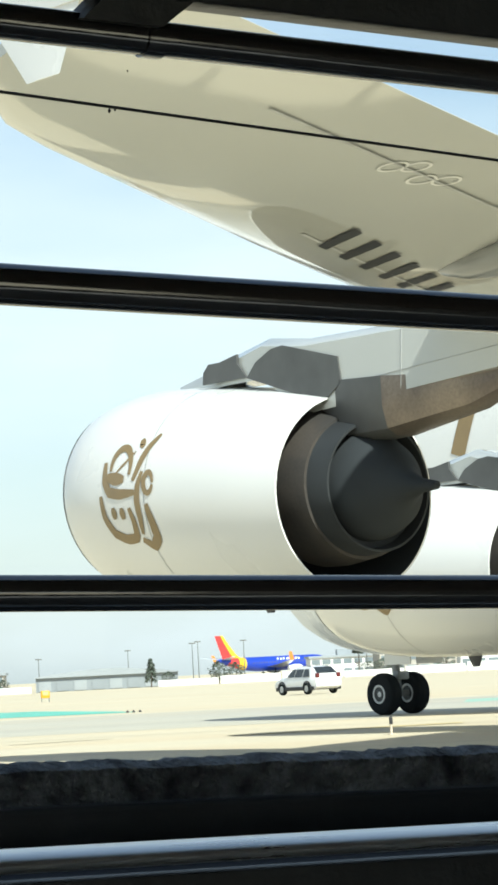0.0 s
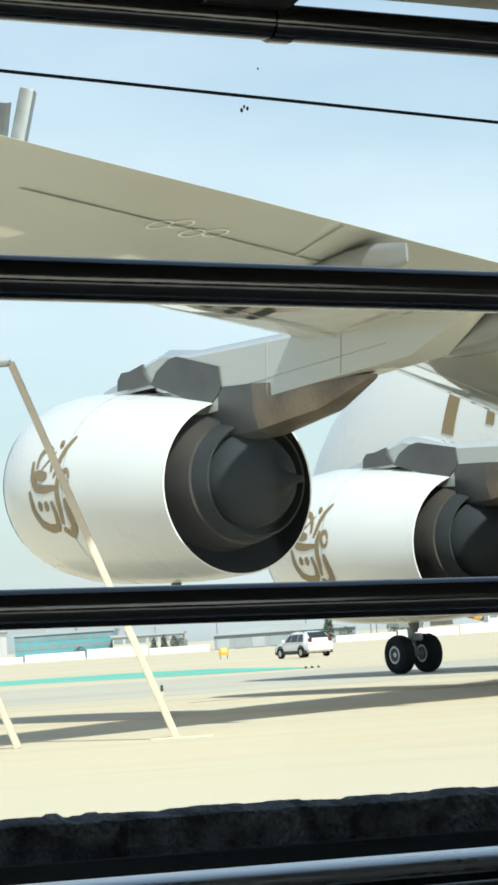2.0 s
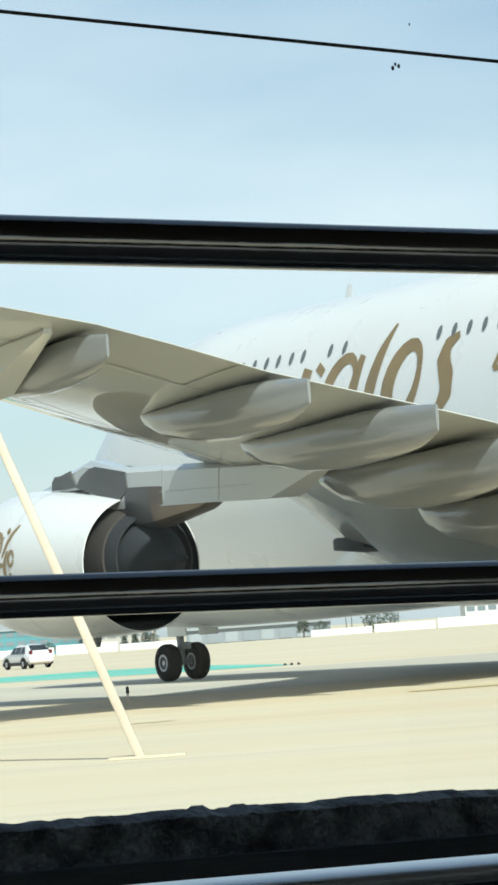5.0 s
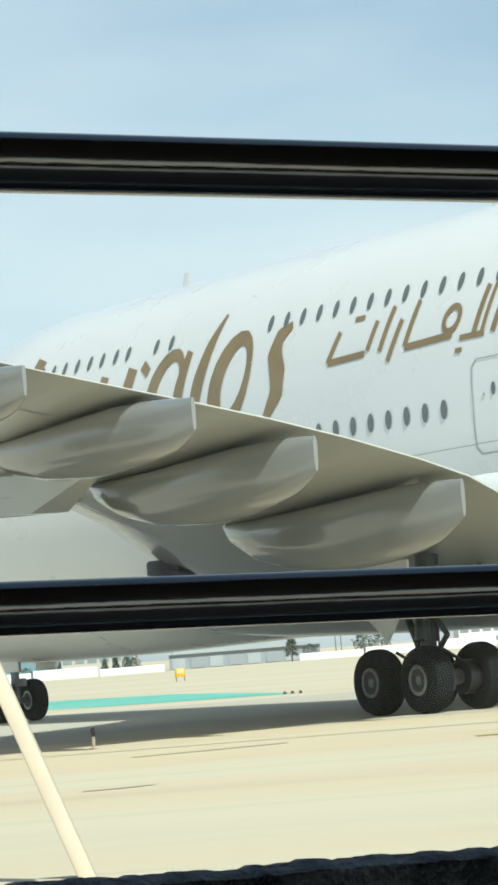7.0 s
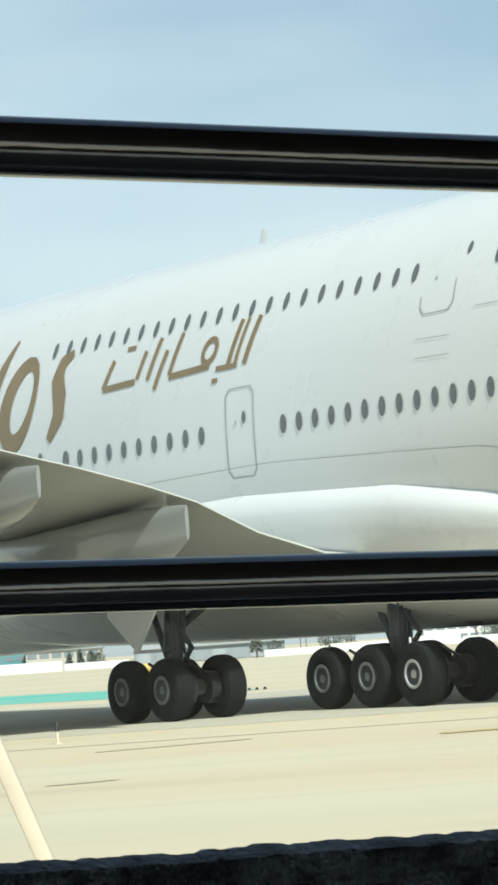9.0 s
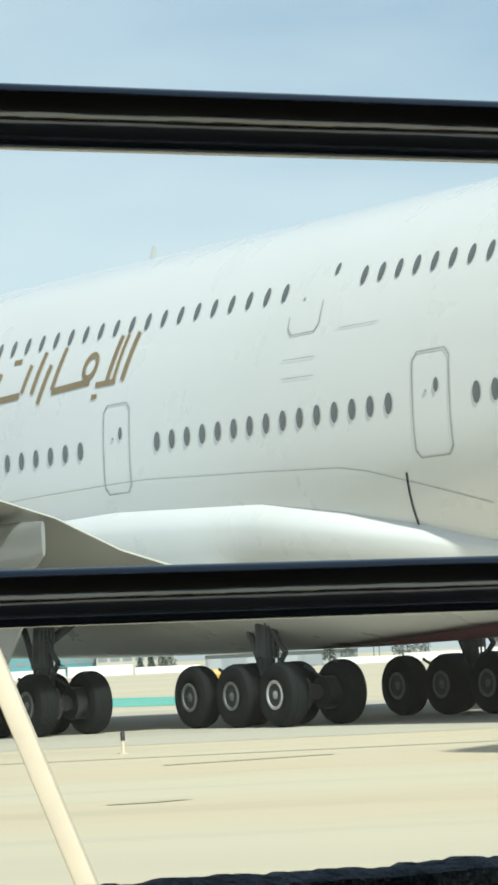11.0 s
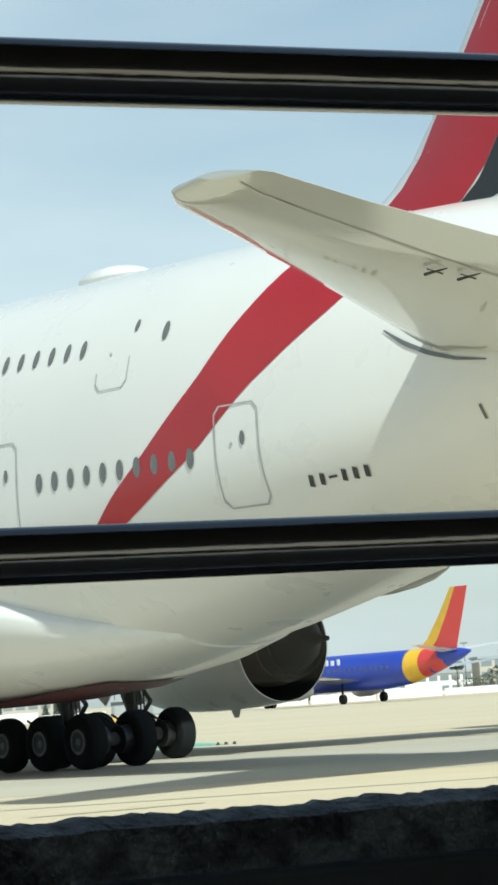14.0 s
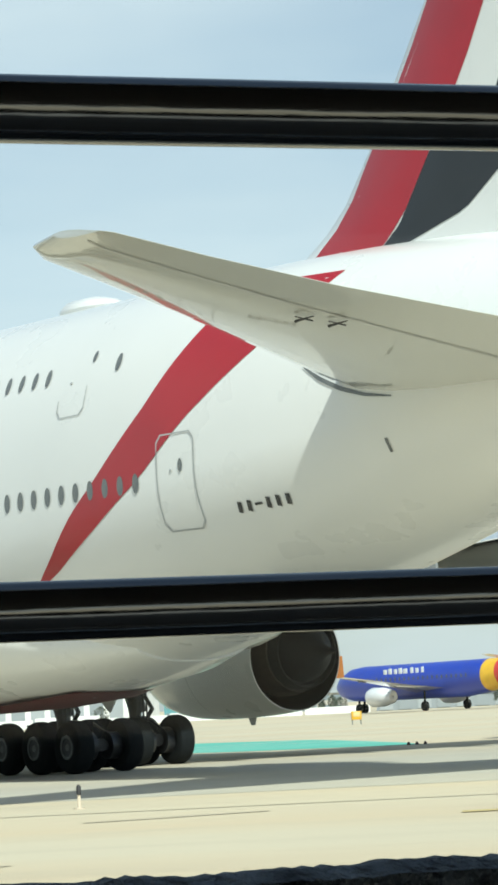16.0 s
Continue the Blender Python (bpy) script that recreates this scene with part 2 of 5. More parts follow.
def smooth_interp(x, table, k):
    """Monotone cubic through the table's column k."""
    xs = [r[0] for r in table]
    ys = [r[k] for r in table]
    if x <= xs[0]:
        return ys[0]
    if x >= xs[-1]:
        return ys[-1]
    i = max(j for j in range(len(xs) - 1) if xs[j] <= x)
    h = xs[i + 1] - xs[i]
    d = [(ys[j + 1] - ys[j]) / (xs[j + 1] - xs[j]) for j in range(len(xs) - 1)]

    def slope(j):
        if j == 0:
            return d[0]
        if j == len(xs) - 1:
            return d[-1]
        return 0.0 if d[j - 1] * d[j] <= 0 else 2 * d[j - 1] * d[j] / (d[j - 1] + d[j])
    t = (x - xs[i]) / h
    m0, m1 = slope(i) * h, slope(i + 1) * h
    return ys[i] * (2 * t**3 - 3 * t**2 + 1) + m0 * (t**3 - 2 * t**2 + t) + ys[i + 1] * (-2 * t**3 + 3 * t**2) + m1 * (t**3 - t**2)


# ---- ground ----
def ground_sheet(name, mat, pts, z, kind_label):
    bm = bmesh.new()
    bm.faces.new([bm.verts.new((x, y, z)) for x, y in pts])
    ob = part(name, bm, mat, smooth=False)
    return tagged(ob, kind_label, "ground", kind="structure")


ground = ground_sheet("ground", CONCRETE, [(-2500, -300), (2500, -300), (2500, 3500), (-2500, 3500)], 0.0, "cream concrete airport apron with faint stains and tyre streaks")
bm = bmesh.new()
for q in ([(-400, 63), (400, 59), (400, 96), (-400, 104)],):
    bm.faces.new([bm.verts.new((x, y, 0.004)) for x, y in q])
tagged(part("road", bm, TAXI, smooth=False), "greyer concrete taxiway strip crossing the apron", "taxiway", kind="structure")


def paint(name, mat, polys, label, z=0.008):
    bm = bmesh.new()
    for q in polys:
        bm.faces.new([bm.verts.new((x, y, z)) for x, y in q])
    return tagged(part(name, bm, mat, smooth=False), label, "ground marking", kind="structure")


paint("green_paint", TURF, [[(-60, 118), (-12, 117), (-5, 110), (1.2, 106.5), (0.5, 112), (-1.5, 122), (-4, 133), (-9, 140), (-60, 146)]], "turquoise painted infield island on the concrete")
paint("green_paint", PALETURF, [[(13, 84), (60, 78), (60, 92), (14, 92)]], "pale green painted infield island on the concrete")
paint("marking", PALE, [[(-13, 119), (-12.6, 119), (-4.4, 131), (-4.9, 131)], [(-11, 118.4), (-10.7, 118.4), (-2.6, 124.6), (-3.0, 124.9)]], "worn pale lines across the painted island", 0.012)
paint("marking", STREAK, [[(-40, 53.75), (60, 52.75), (60, 52.95), (-40, 53.95)], [(-2.2, 49.3), (-1.0, 49.9), (0.34, 50.7), (0.34, 51.0), (-0.9, 50.5), (-2.2, 49.7)],
                          [(-2.3, 37.5), (-1.8, 37.6), (-1.35, 38.0), (-1.6, 38.15), (-2.0, 37.9), (-2.3, 37.75)]],
      "thin dark joint lines and tyre streaks on the concrete", 0.008)
paint("marking", YELLOWL, [[(3.2, 46.6), (9, 47.6), (9, 48.6), (3.2, 47.2)]], "faded yellow taxi line", 0.012)


def taxi_marker(x, y):
    e = empty("taxiway_marker", "small reflective taxiway edge marker post with a dark top", "marker post", "taxiway markers", pose(x, y, 0))
    bm = bmesh.new()
    lathe(bm, [(0, 0.09), (0.02, 0.09), (0.025, 0.03), (0.24, 0.028)], (0, 0, 0), "y", 12, True)
    bmesh.ops.rotate(bm, verts=bm.verts, cent=(0, 0, 0), matrix=Matrix.Rotation(math.pi / 2, 3, "X"))
    part("post", bm, STRUT, e)
    bm = bmesh.new()
    lathe(bm, [(0.23, 0.04), (0.36, 0.04), (0.40, 0.02)], (0, 0, 0), "y", 12, True)
    bmesh.ops.rotate(bm, verts=bm.verts, cent=(0, 0, 0), matrix=Matrix.Rotation(math.pi / 2, 3, "X"))
    part("cap", bm, PLASTIC, e, "dark cap")
    return e


for x, y in ((-3.17, 56.1), (6.5, 39.5)):
    taxi_marker(x, y)
for x, y in ((0.75, 106.6), (1.02, 106.6), (1.3, 106.5)):
    e = empty("ground_light", "low dark taxiway light on the concrete", "light", "row of taxiway lights", pose(x, y, 0))
    bm = bmesh.new()
    lathe(bm, [(0, 0.07), (0.04, 0.06), (0.10, 0.03)], (0, 0, 0), "y", 10, True)
    bmesh.ops.rotate(bm, verts=bm.verts, cent=(0, 0, 0), matrix=Matrix.Rotation(math.pi / 2, 3, "X"))
    part("housing", bm, PLASTIC, e)


# ---- the wide-body airliner: stations run aft from the nose, origin at station 40 on the ground, nose towards +y ----
FUS = [  # station, half width, bottom, top, height of greatest width
    (0.0, 0.05, 4.55, 4.65, 4.6), (0.35, 0.75, 3.75, 5.35, 4.6), (1.2, 1.45, 2.85, 6.3, 4.7), (2.5, 2.15, 2.22, 7.6, 4.9), (4.2, 2.8, 1.86, 9.1, 5.2),
    (6.5, 3.25, 1.72, 10.45, 5.5), (9.0, 3.48, 1.7, 11.15, 5.8), (12.0, 3.57, 1.7, 11.45, 6.0), (20.0, 3.57, 1.8, 11.45, 6.0), (40.0, 3.57, 2.1, 11.22, 6.0),
    (46.0, 3.57, 2.2, 11.16, 6.05), (50.0, 3.52, 2.65, 11.12, 6.2), (53.5, 3.40, 3.3, 11.06, 6.45), (57.5, 3.08, 4.12, 10.95, 6.8), (61.0, 2.60, 4.92, 10.75, 7.2),
    (65.0, 1.85, 5.9, 10.3, 7.7), (68.5, 1.0, 6.9, 9.6, 8.1), (70.2, 0.45, 7.5, 8.9, 8.2), (70.6, 0.1, 8.0, 8.4, 8.2)]
NUP, NLOW = 2.45, 2.1


def section(st):
    return [smooth_interp(st, FUS, k) for k in (1, 2, 3, 4)]


def skin(st, z, proud=0.0, side=-1):
    """The point of the fuselage's skin at a station and height, on the left side (side -1)."""
    w, zb, zt, zm = section(st)
    n, a = (NUP, (z - zm) / (zt - zm)) if z > zm else (NLOW, (zm - z) / (zm - zb))
    x = w * max(0.0, 1 - min(1, abs(a)) ** n) ** (1 / n)
    return Vector((side * (x + proud), 40 - st, z))


def ring_at(st, n=64):
    w, zb, zt, zm = section(st)
    ring = []
    for i in range(n):
        a = 2 * math.pi * i / n
        c, s_ = math.cos(a), math.sin(a)
        e = 2 / (NUP if s_ > 0 else NLOW)
        x = w * math.copysign(abs(c) ** e, c)
        z = zm + (zt - zm if s_ > 0 else zm - zb) * math.copysign(abs(s_) ** e, s_)
        ring.append(Vector((x, 40 - st, z)))
    return ring


def decal(name, left, right, mat, parent, steps=14, cols=3, proud=0.012, label=""):
    """A painted patch on the left skin between two edges of (station, height)."""
    bm = bmesh.new()
    rows_ = []
    L = np.array(left, float)
    R_ = np.array(right, float)

    def along(P, u):
        d = np.r_[0, np.cumsum(np.hypot(*np.diff(P, axis=0).T))]
        d /= d[-1]
        return np.interp(u, d, P[:, 0]), np.interp(u, d, P[:, 1])
    for i in range(steps + 1):
        a, b = along(L, i / steps), along(R_, i / steps)
        rows_.append([skin(a[0] + (b[0] - a[0]) * j / cols, a[1] + (b[1] - a[1]) * j / cols, proud) for j in range(cols + 1)])
    loft(bm, rows_, False, False)
    return part(name, bm, mat, parent, label)


airliner = empty("airliner", "taxiing white four-engined double-deck airliner with gold lettering and red tail", "aircraft")
bm = bmesh.new()
sts = sorted(set([0, 0.15, 0.35, 0.7, 1.2, 1.8, 2.5, 3.3, 4.2, 5.3, 6.5, 7.7, 9, 10.5, 12] + list(range(14, 47, 2)) + [47.5 + 1.25 * i for i in range(18)] + [70.2, 70.6]))
loft(bm, [ring_at(s_) for s_ in sts if s_ <= 70.6])
fuselage = part("fuselage", bm, WHITE, airliner, "glossy white double-deck fuselage")

# wing-to-body fairing
bm = bmesh.new()
rings = []
for st, w, zb, zt in ((17.5, 2.0, 2.05, 3.2), (19, 2.9, 1.95, 3.9), (22, 3.55, 1.8, 4.8), (27, 3.72, 1.68, 5.6), (34, 3.78, 1.62, 5.7), (40, 3.76, 1.66, 5.4), (43, 3.66, 1.75, 4.9), (45.5, 3.35, 1.92, 4.4), (48, 2.7, 2.25, 3.7), (50, 1.6, 2.62, 3.3)):
    ring = []
    for i in range(40):
        a = 2 * math.pi * i / 40
        c, s_ = math.cos(a), math.sin(a)
        zm = zb + (zt - zb) * 0.7
        ring.append((w * math.copysign(abs(c) ** 0.9, c), 40 - st, zm + ((zt - zm) if s_ > 0 else (zm - zb)) * math.copysign(abs(s_) ** 0.95, s_)))
    rings.append(ring)
loft(bm, rings)
part("belly_fairing", bm, WHITE, airliner, "white wing-to-body belly fairing")
bm = bmesh.new()
rings = []
for st, w, z in ((36.5, 0.2, 1.655), (39, 1.0, 1.645), (42, 1.6, 1.69), (45, 1.5, 1.88), (46.5, 1.1, 2.05)):
    rings.append([(w * c, 40 - st, z - 0.015 + 0.10 * (w * c / 2.2) ** 2) for c in np.linspace(-1, 1, 9)])
loft(bm, rings, False, False)
part("belly_stripe", bm, SHADERED, airliner, "red belly marking, darkened for the shade under the fuselage")

# windows: one shared oval, set into the skin
bm = bmesh.new()
N = 14
outer = [Vector((0, 0.155 * math.cos(2 * math.pi * i / N), 0.245 * math.sin(2 * math.pi * i / N))) for i in range(N)]
inner = [v * 0.84 + Vector((0.003, 0, 0)) for v in outer]
loft(bm, [outer, inner], False)
bm.faces.new([bm.verts.new(v) for v in inner])
win = part("window", bm, GLASSD, fuselage)


def skin_pose(st, z, proud=0.015):
    p = skin(st, z, proud)
    up = skin(st, z + 0.15, proud) - skin(st, z - 0.15, proud)
    fwd = skin(st - 0.2, z, proud) - skin(st + 0.2, z, proud)
    up.normalize()
    out = up.cross(fwd).normalized() * -1
    if out.x > 0:
        out = -out
    fwd = up.cross(-out).normalized()
    m = Matrix((-out, fwd, up)).transposed().to_4x4()
    return Matrix.Translation(p) @ m


WINS = [(26.28 + 0.713 * i, 6.52) for i in range(10)] + [(36.14 + 0.637 * i, 6.47) for i in range(15)] + [(47.94 + 0.592 * i, 6.42) for i in range(10)]
WINS += [(25.25 + 0.709 * i, 9.42 - 0.008 * i) for i in range(23)] + [(43.76 + 0.61 * i, 9.26 - 0.01 * i) for i in range(10)] + [(52.2, 9.2)]
WINS += [(s_, 9.55) for s_ in (20.47, 19.71, 18.25, 17.6, 16.87, 16.2, 15.5, 14.8, 14.15, 13.5, 12.8, 12.1)] + [(s_, 6.6) for s_ in np.arange(10.0, 25.5, 0.713)]
for i, (s_, z) in enumerate(WINS):
    if i == 0:
        win.matrix_basis = skin_pose(s_, z)
    else:
        again(win, skin_pose(s_, z) @ Matrix.Diagonal((1, 0.70 if z > 8 else 0.80, 0.90 if z > 8 else 0.90, 1)))


def door(st0, st1, z0, z1, parent, keep=1.0):
    """A rounded door outline with its little window."""
    c = 0.16
    path = [(st0 + c, z1), (st1 - c, z1), (st1, z1 - c), (st1, z0 + c), (st1 - c, z0), (st0 + c, z0), (st0, z0 + c), (st0, z1 - c)]
    bm = bmesh.new()
    pts = []
    for (a, b), (c_, d) in zip(path, path[1:] + path[:1]):
        for k in range(5):
            pts.append((a + (c_ - a) * k / 5, b + (d - b) * k / 5))
    mid = ((st0 + st1) / 2, (z0 + z1) / 2)
    o = [skin(s_, z, 0.013) for s_, z in pts]
    q = [skin(mid[0] + (s_ - mid[0]) * 0.94, mid[1] + (z - mid[1]) * 0.968, 0.013) for s_, z in pts]
    if keep < 1:
        a, b = 13, 32
        loft(bm, [o[a:b], q[a:b]], False, False)
    else:
        loft(bm, [o, q], False)
    d = part("door", bm, SEAM, parent, "closed white cabin door outlined by a grey seam")
    w_st, w_z = ((st0 + st1) / 2 + 0.18, z0 + (z1 - z0) * 0.66) if keep == 1 else (st1 + (0.2 if st1 < 45 else -0.02), z1 - 0.26)
    b2 = again(win, skin_pose(w_st, w_z, 0.016) @ Matrix.Diagonal((1, 0.5, 0.6, 1)), parent)
    b2.name = "door_window"
    bm = bmesh.new()
    box(bm, (-0.01, -0.07, -0.04), (0.01, 0.07, 0.04), 0.008)
    h = part("door_handle", bm, SEAM, parent, "grey flush door handle")
    h.matrix_basis = skin_pose((st0 + st1) / 2 - 0.15, z0 + (z1 - z0) * (0.62 if keep == 1 else 0.5), 0.012) @ Matrix.Diagonal((1, 0.5, 0.7, 1))
    return d


for q in ((33.75, 34.95, 5.4, 7.5), (45.85, 47.1, 5.28, 7.42), (54.05, 55.4, 5.29, 7.38)):
    door(*q, fuselage)
for q in ((41.25, 42.45, 8.25, 9.8), (49.95, 51.1, 8.15, 9.72)):
    door(*q, fuselage, 0.4)

# fuselage red sweep and lettering shapes
decal("red_sweep", [(48.33, 4.3), (49.5, 5.07), (50.65, 5.97), (51.6, 6.6), (52.66, 7.4), (53.5, 8.03), (54.4, 8.9), (55.44, 9.85), (56.1, 10.4)],
      [(48.4, 4.3), (49.71, 4.77), (51.45, 5.56), (52.6, 6.13), (53.4, 6.53), (54.96, 7.6), (56.28, 8.35), (57.46, 8.99), (58.6, 9.7), (59.2, 10.25)], RED, fuselage, 26, 5, label="red sweep of tail paint across the rear fuselage")


def stroke(name, path, width, mat, parent, label="", proud=0.016):
    """A painted stroke along (station, height) points; width may differ along it."""
    P = [Vector((a, b)) for a, b in path]
    W = width if isinstance(width, (list, tuple)) else [width] * len(P)
    left, right = [], []
    for i, p in enumerate(P):
        d = (P[min(i + 1, len(P) - 1)] - P[max(i - 1, 0)]).normalized()
        nrm = Vector((-d.y, d.x)) * W[i] / 2
        left.append(tuple(p + nrm))
        right.append(tuple(p - nrm))
    return decal(name, left, right, mat, parent, max(8, 3 * len(P)), 2, proud, label)


def arc(cx, cz, rx, rz, a0, a1, n=10):
    return [(cx + rx * math.cos(radians(a0 + (a1 - a0) * i / n)), cz + rz * math.sin(radians(a0 + (a1 - a0) * i / n))) for i in range(n + 1)]


GL = "gold painted lettering shape"
# big slanted gold shapes on the flank
def slant_ring(cx, cz, rx, rz, lean, a0, a1, n=18):
    return [(x + lean * (z - cz), z) for x, z in arc(cx, cz, rx, rz, a0, a1, n)]


def swell(n, thin, thick):
    return [thin + (thick - thin) * math.sin(math.pi * i / (n - 1)) ** 1.5 for i in range(n)]


for path, wd in (([(26.3, 9.25), (25.85, 9.05), (25.7, 8.65), (25.9, 8.15), (25.9, 7.65), (25.4, 7.1)], (0.2, 0.45, 0.6, 0.66, 0.55, 0.25)),
                 (slant_ring(23.8, 8.2, 0.72, 1.02, 0.28, 20, 380), swell(19, 0.24, 0.6)),
                 ([(22.95, 9.95), (22.55, 9.2), (22.2, 8.3), (21.95, 7.2)], (0.12, 0.40, 0.52, 0.46)),
                 (slant_ring(20.6, 8.3, 0.7, 0.9, 0.28, 20, 380), swell(19, 0.22, 0.5)), ([(21.6, 9.2), (21.3, 8.3), (21.1, 7.3)], (0.3, 0.46, 0.42)),
                 ([(18.75, 9.1), (18.5, 8.2), (18.3, 7.3)], 0.5), ([(19.5, 9.12), (19.35, 8.9)], 0.45), ([(17.3, 9.05), (17.1, 8.2), (16.9, 7.3)], 0.42),
                 ([(15.8, 9.0), (15.6, 8.2), (15.4, 7.3)], 0.4), ([(14.9, 9.0), (14.7, 8.2), (14.5, 7.3)], 0.4), ([(13.2, 10.0), (12.8, 8.6), (12.4, 7.2)], 0.6)):
    stroke("lettering", path, wd, GOLD, fuselage, "gold painted shape")
# smaller gold shapes further aft
for path, wd in (([(28.5, 8.78), (28.08, 8.1)], 0.17), ([(28.1, 8.1), (29.6, 8.14)], 0.16), ([(29.7, 8.2), (30.0, 8.85)], 0.16), ([(29.05, 9.0), (29.45, 9.0)], 0.12),
                 ([(30.62, 9.1), (30.2, 8.12)], 0.17), ([(31.0, 8.75), (30.55, 7.85)], 0.17), ([(31.6, 9.1), (31.2, 8.12)], 0.17), ([(31.2, 8.08), (33.0, 8.14)], 0.16),
                 (slant_ring(32.95, 8.5, 0.28, 0.27, 0.28, 0, 360), 0.15), ([(34.2, 9.1), (33.8, 8.05)], 0.17), ([(34.48, 9.1), (34.1, 8.05)], 0.13), ([(34.95, 9.1), (34.5, 8.02)], 0.18), ([(33.3, 8.03), (34.2, 8.03)], 0.13), ([(33.15, 7.76), (33.4, 7.76)], 0.11)):
    stroke("lettering", path, wd, GOLD, fuselage, GL)
# registration, as plain bars
for i in range(6):
    stroke("marking_bar", [(56.55 + 0.29 * i, 5.52 + 0.012 * i), (56.6 + 0.29 * i, 5.74 + 0.012 * i)] if i != 2 else [(57.04, 5.66), (57.26, 5.67)], 0.12 if i != 2 else 0.05, BLACKP, fuselage, "small dark marking bar")
stroke("panel_mark", [(61.15, 6.34), (61.1, 6.62)], 0.07, GLASSD, fuselage)
stroke("root_seal", [(58.9, 8.28), (59.4, 7.98), (60.05, 7.7), (60.7, 7.52), (61.4, 7.42)], (0.03, 0.09, 0.09, 0.07, 0.03), GLASSD, fuselage, "dark curved seal below the tailplane root", 0.02)
stroke("vent", [(45.42, 5.05), (45.3, 4.4), (45.22, 3.9)], 0.06, BLACKP, fuselage, "dark vertical panel gap")
for path in ([(28, 5.55), (31.1, 5.62), (35.3, 5.66), (40.3, 5.46), (43.6, 5.3), (46.3, 4.68), (47.8, 4.28)], [(43.2, 8.22), (44.6, 8.2)], [(41.2, 7.75), (42.4, 7.72)], [(41.2, 7.35), (42.4, 7.32)]):
    stroke("panel_line", path, 0.016, SEAM, fuselage)

# roof fittings
bm = bmesh.new()
rings = []
for u, w, h in ((0, 0.05, 0.02), (0.12, 0.38, 0.2), (0.5, 0.52, 0.30), (1.4, 0.52, 0.28), (2.0, 0.34, 0.16), (2.4, 0.05, 0.02)):
    rings.append([(w * math.cos(2 * math.pi * i / 16), 40 - 45.2 - u, 11.26 + h * math.sin(2 * math.pi * i / 16)) for i in range(16)])
loft(bm, rings)
part("radome", bm, WHITE, airliner, "white satellite radome on the roof")
for s_, z in ((16.45, 11.45), (30.5, 11.3)):
    bm = bmesh.new()
    loft(bm, [[(0.03 * c, 40 - s_ + a * 0.25, z - 0.05) for c, a in ((-1, 0), (0, 1), (1, 0), (0, -1))], [(0.01 * c, 40 - s_ - 0.15 + a * 0.12, z + 0.5) for c, a in ((-1, 0), (0, 1), (1, 0), (0, -1))]])
    part("antenna", bm, WHITE, airliner)

# ---- wings ----
WING = [  # port, leading-edge station, trailing-edge station, height at trailing edge, thickness ratio, rise of the leading edge
    (2.5, 19.2, 38.6, 3.25, 0.13, 0.55), (4.9, 22.3, 38.8, 3.50, 0.13, 0.5), (8.7, 26.0, 40.1, 4.62, 0.125, 0.30), (12.8, 29.4, 41.4, 5.42, 0.115, 0.2), (16.0, 31.6, 42.2, 5.93, 0.11, 0.12),
    (20.5, 34.4, 43.2, 6.62, 0.10, 0.02), (25.0, 37.2, 44.5, 7.42, 0.095, -0.25), (29.0, 39.9, 46.0, 7.76, 0.09, -0.5), (34.0, 43.3, 48.2, 8.10, 0.085, -0.72), (38.0, 46.0, 50.2, 8.27, 0.08, -0.72), (41.0, 48.0, 51.6, 8.45, 0.07, -0.7), (42.3, 49.4, 52.2, 8.55, 0.06, -0.6)]
FOIL = [(0.0, 0.0), (0.02, 0.16), (0.08, 0.32), (0.2, 0.46), (0.35, 0.5), (0.55, 0.42), (0.75, 0.24), (0.9, 0.09), (1.0, 0.012)]


def foil_ring(port, le, te, z, th, rise, side, vertical=False):
    c = te - le
    up = [(le + u * c, z + rise * (1 - u) + v * th * c * 0.9) for u, v in FOIL]
    lo = [(le + u * c, z + rise * (1 - u) - v * th * c * 0.85) for u, v in FOIL[::-1]]
    return [Vector((side * port, 40 - s_, zz)) for s_, zz in up + lo[:-1]]


def wing_under(port, st):
    le, te, z, th, rise = [interp(port, WING, k) for k in (1, 2, 3, 4, 5)]
    u = min(1, max(0, (st - le) / (te - le)))
    v = float(np.interp(u, [a for a, _ in FOIL], [b for _, b in FOIL]))
    return z + rise * (1 - u) - v * th * (te - le) * 0.85


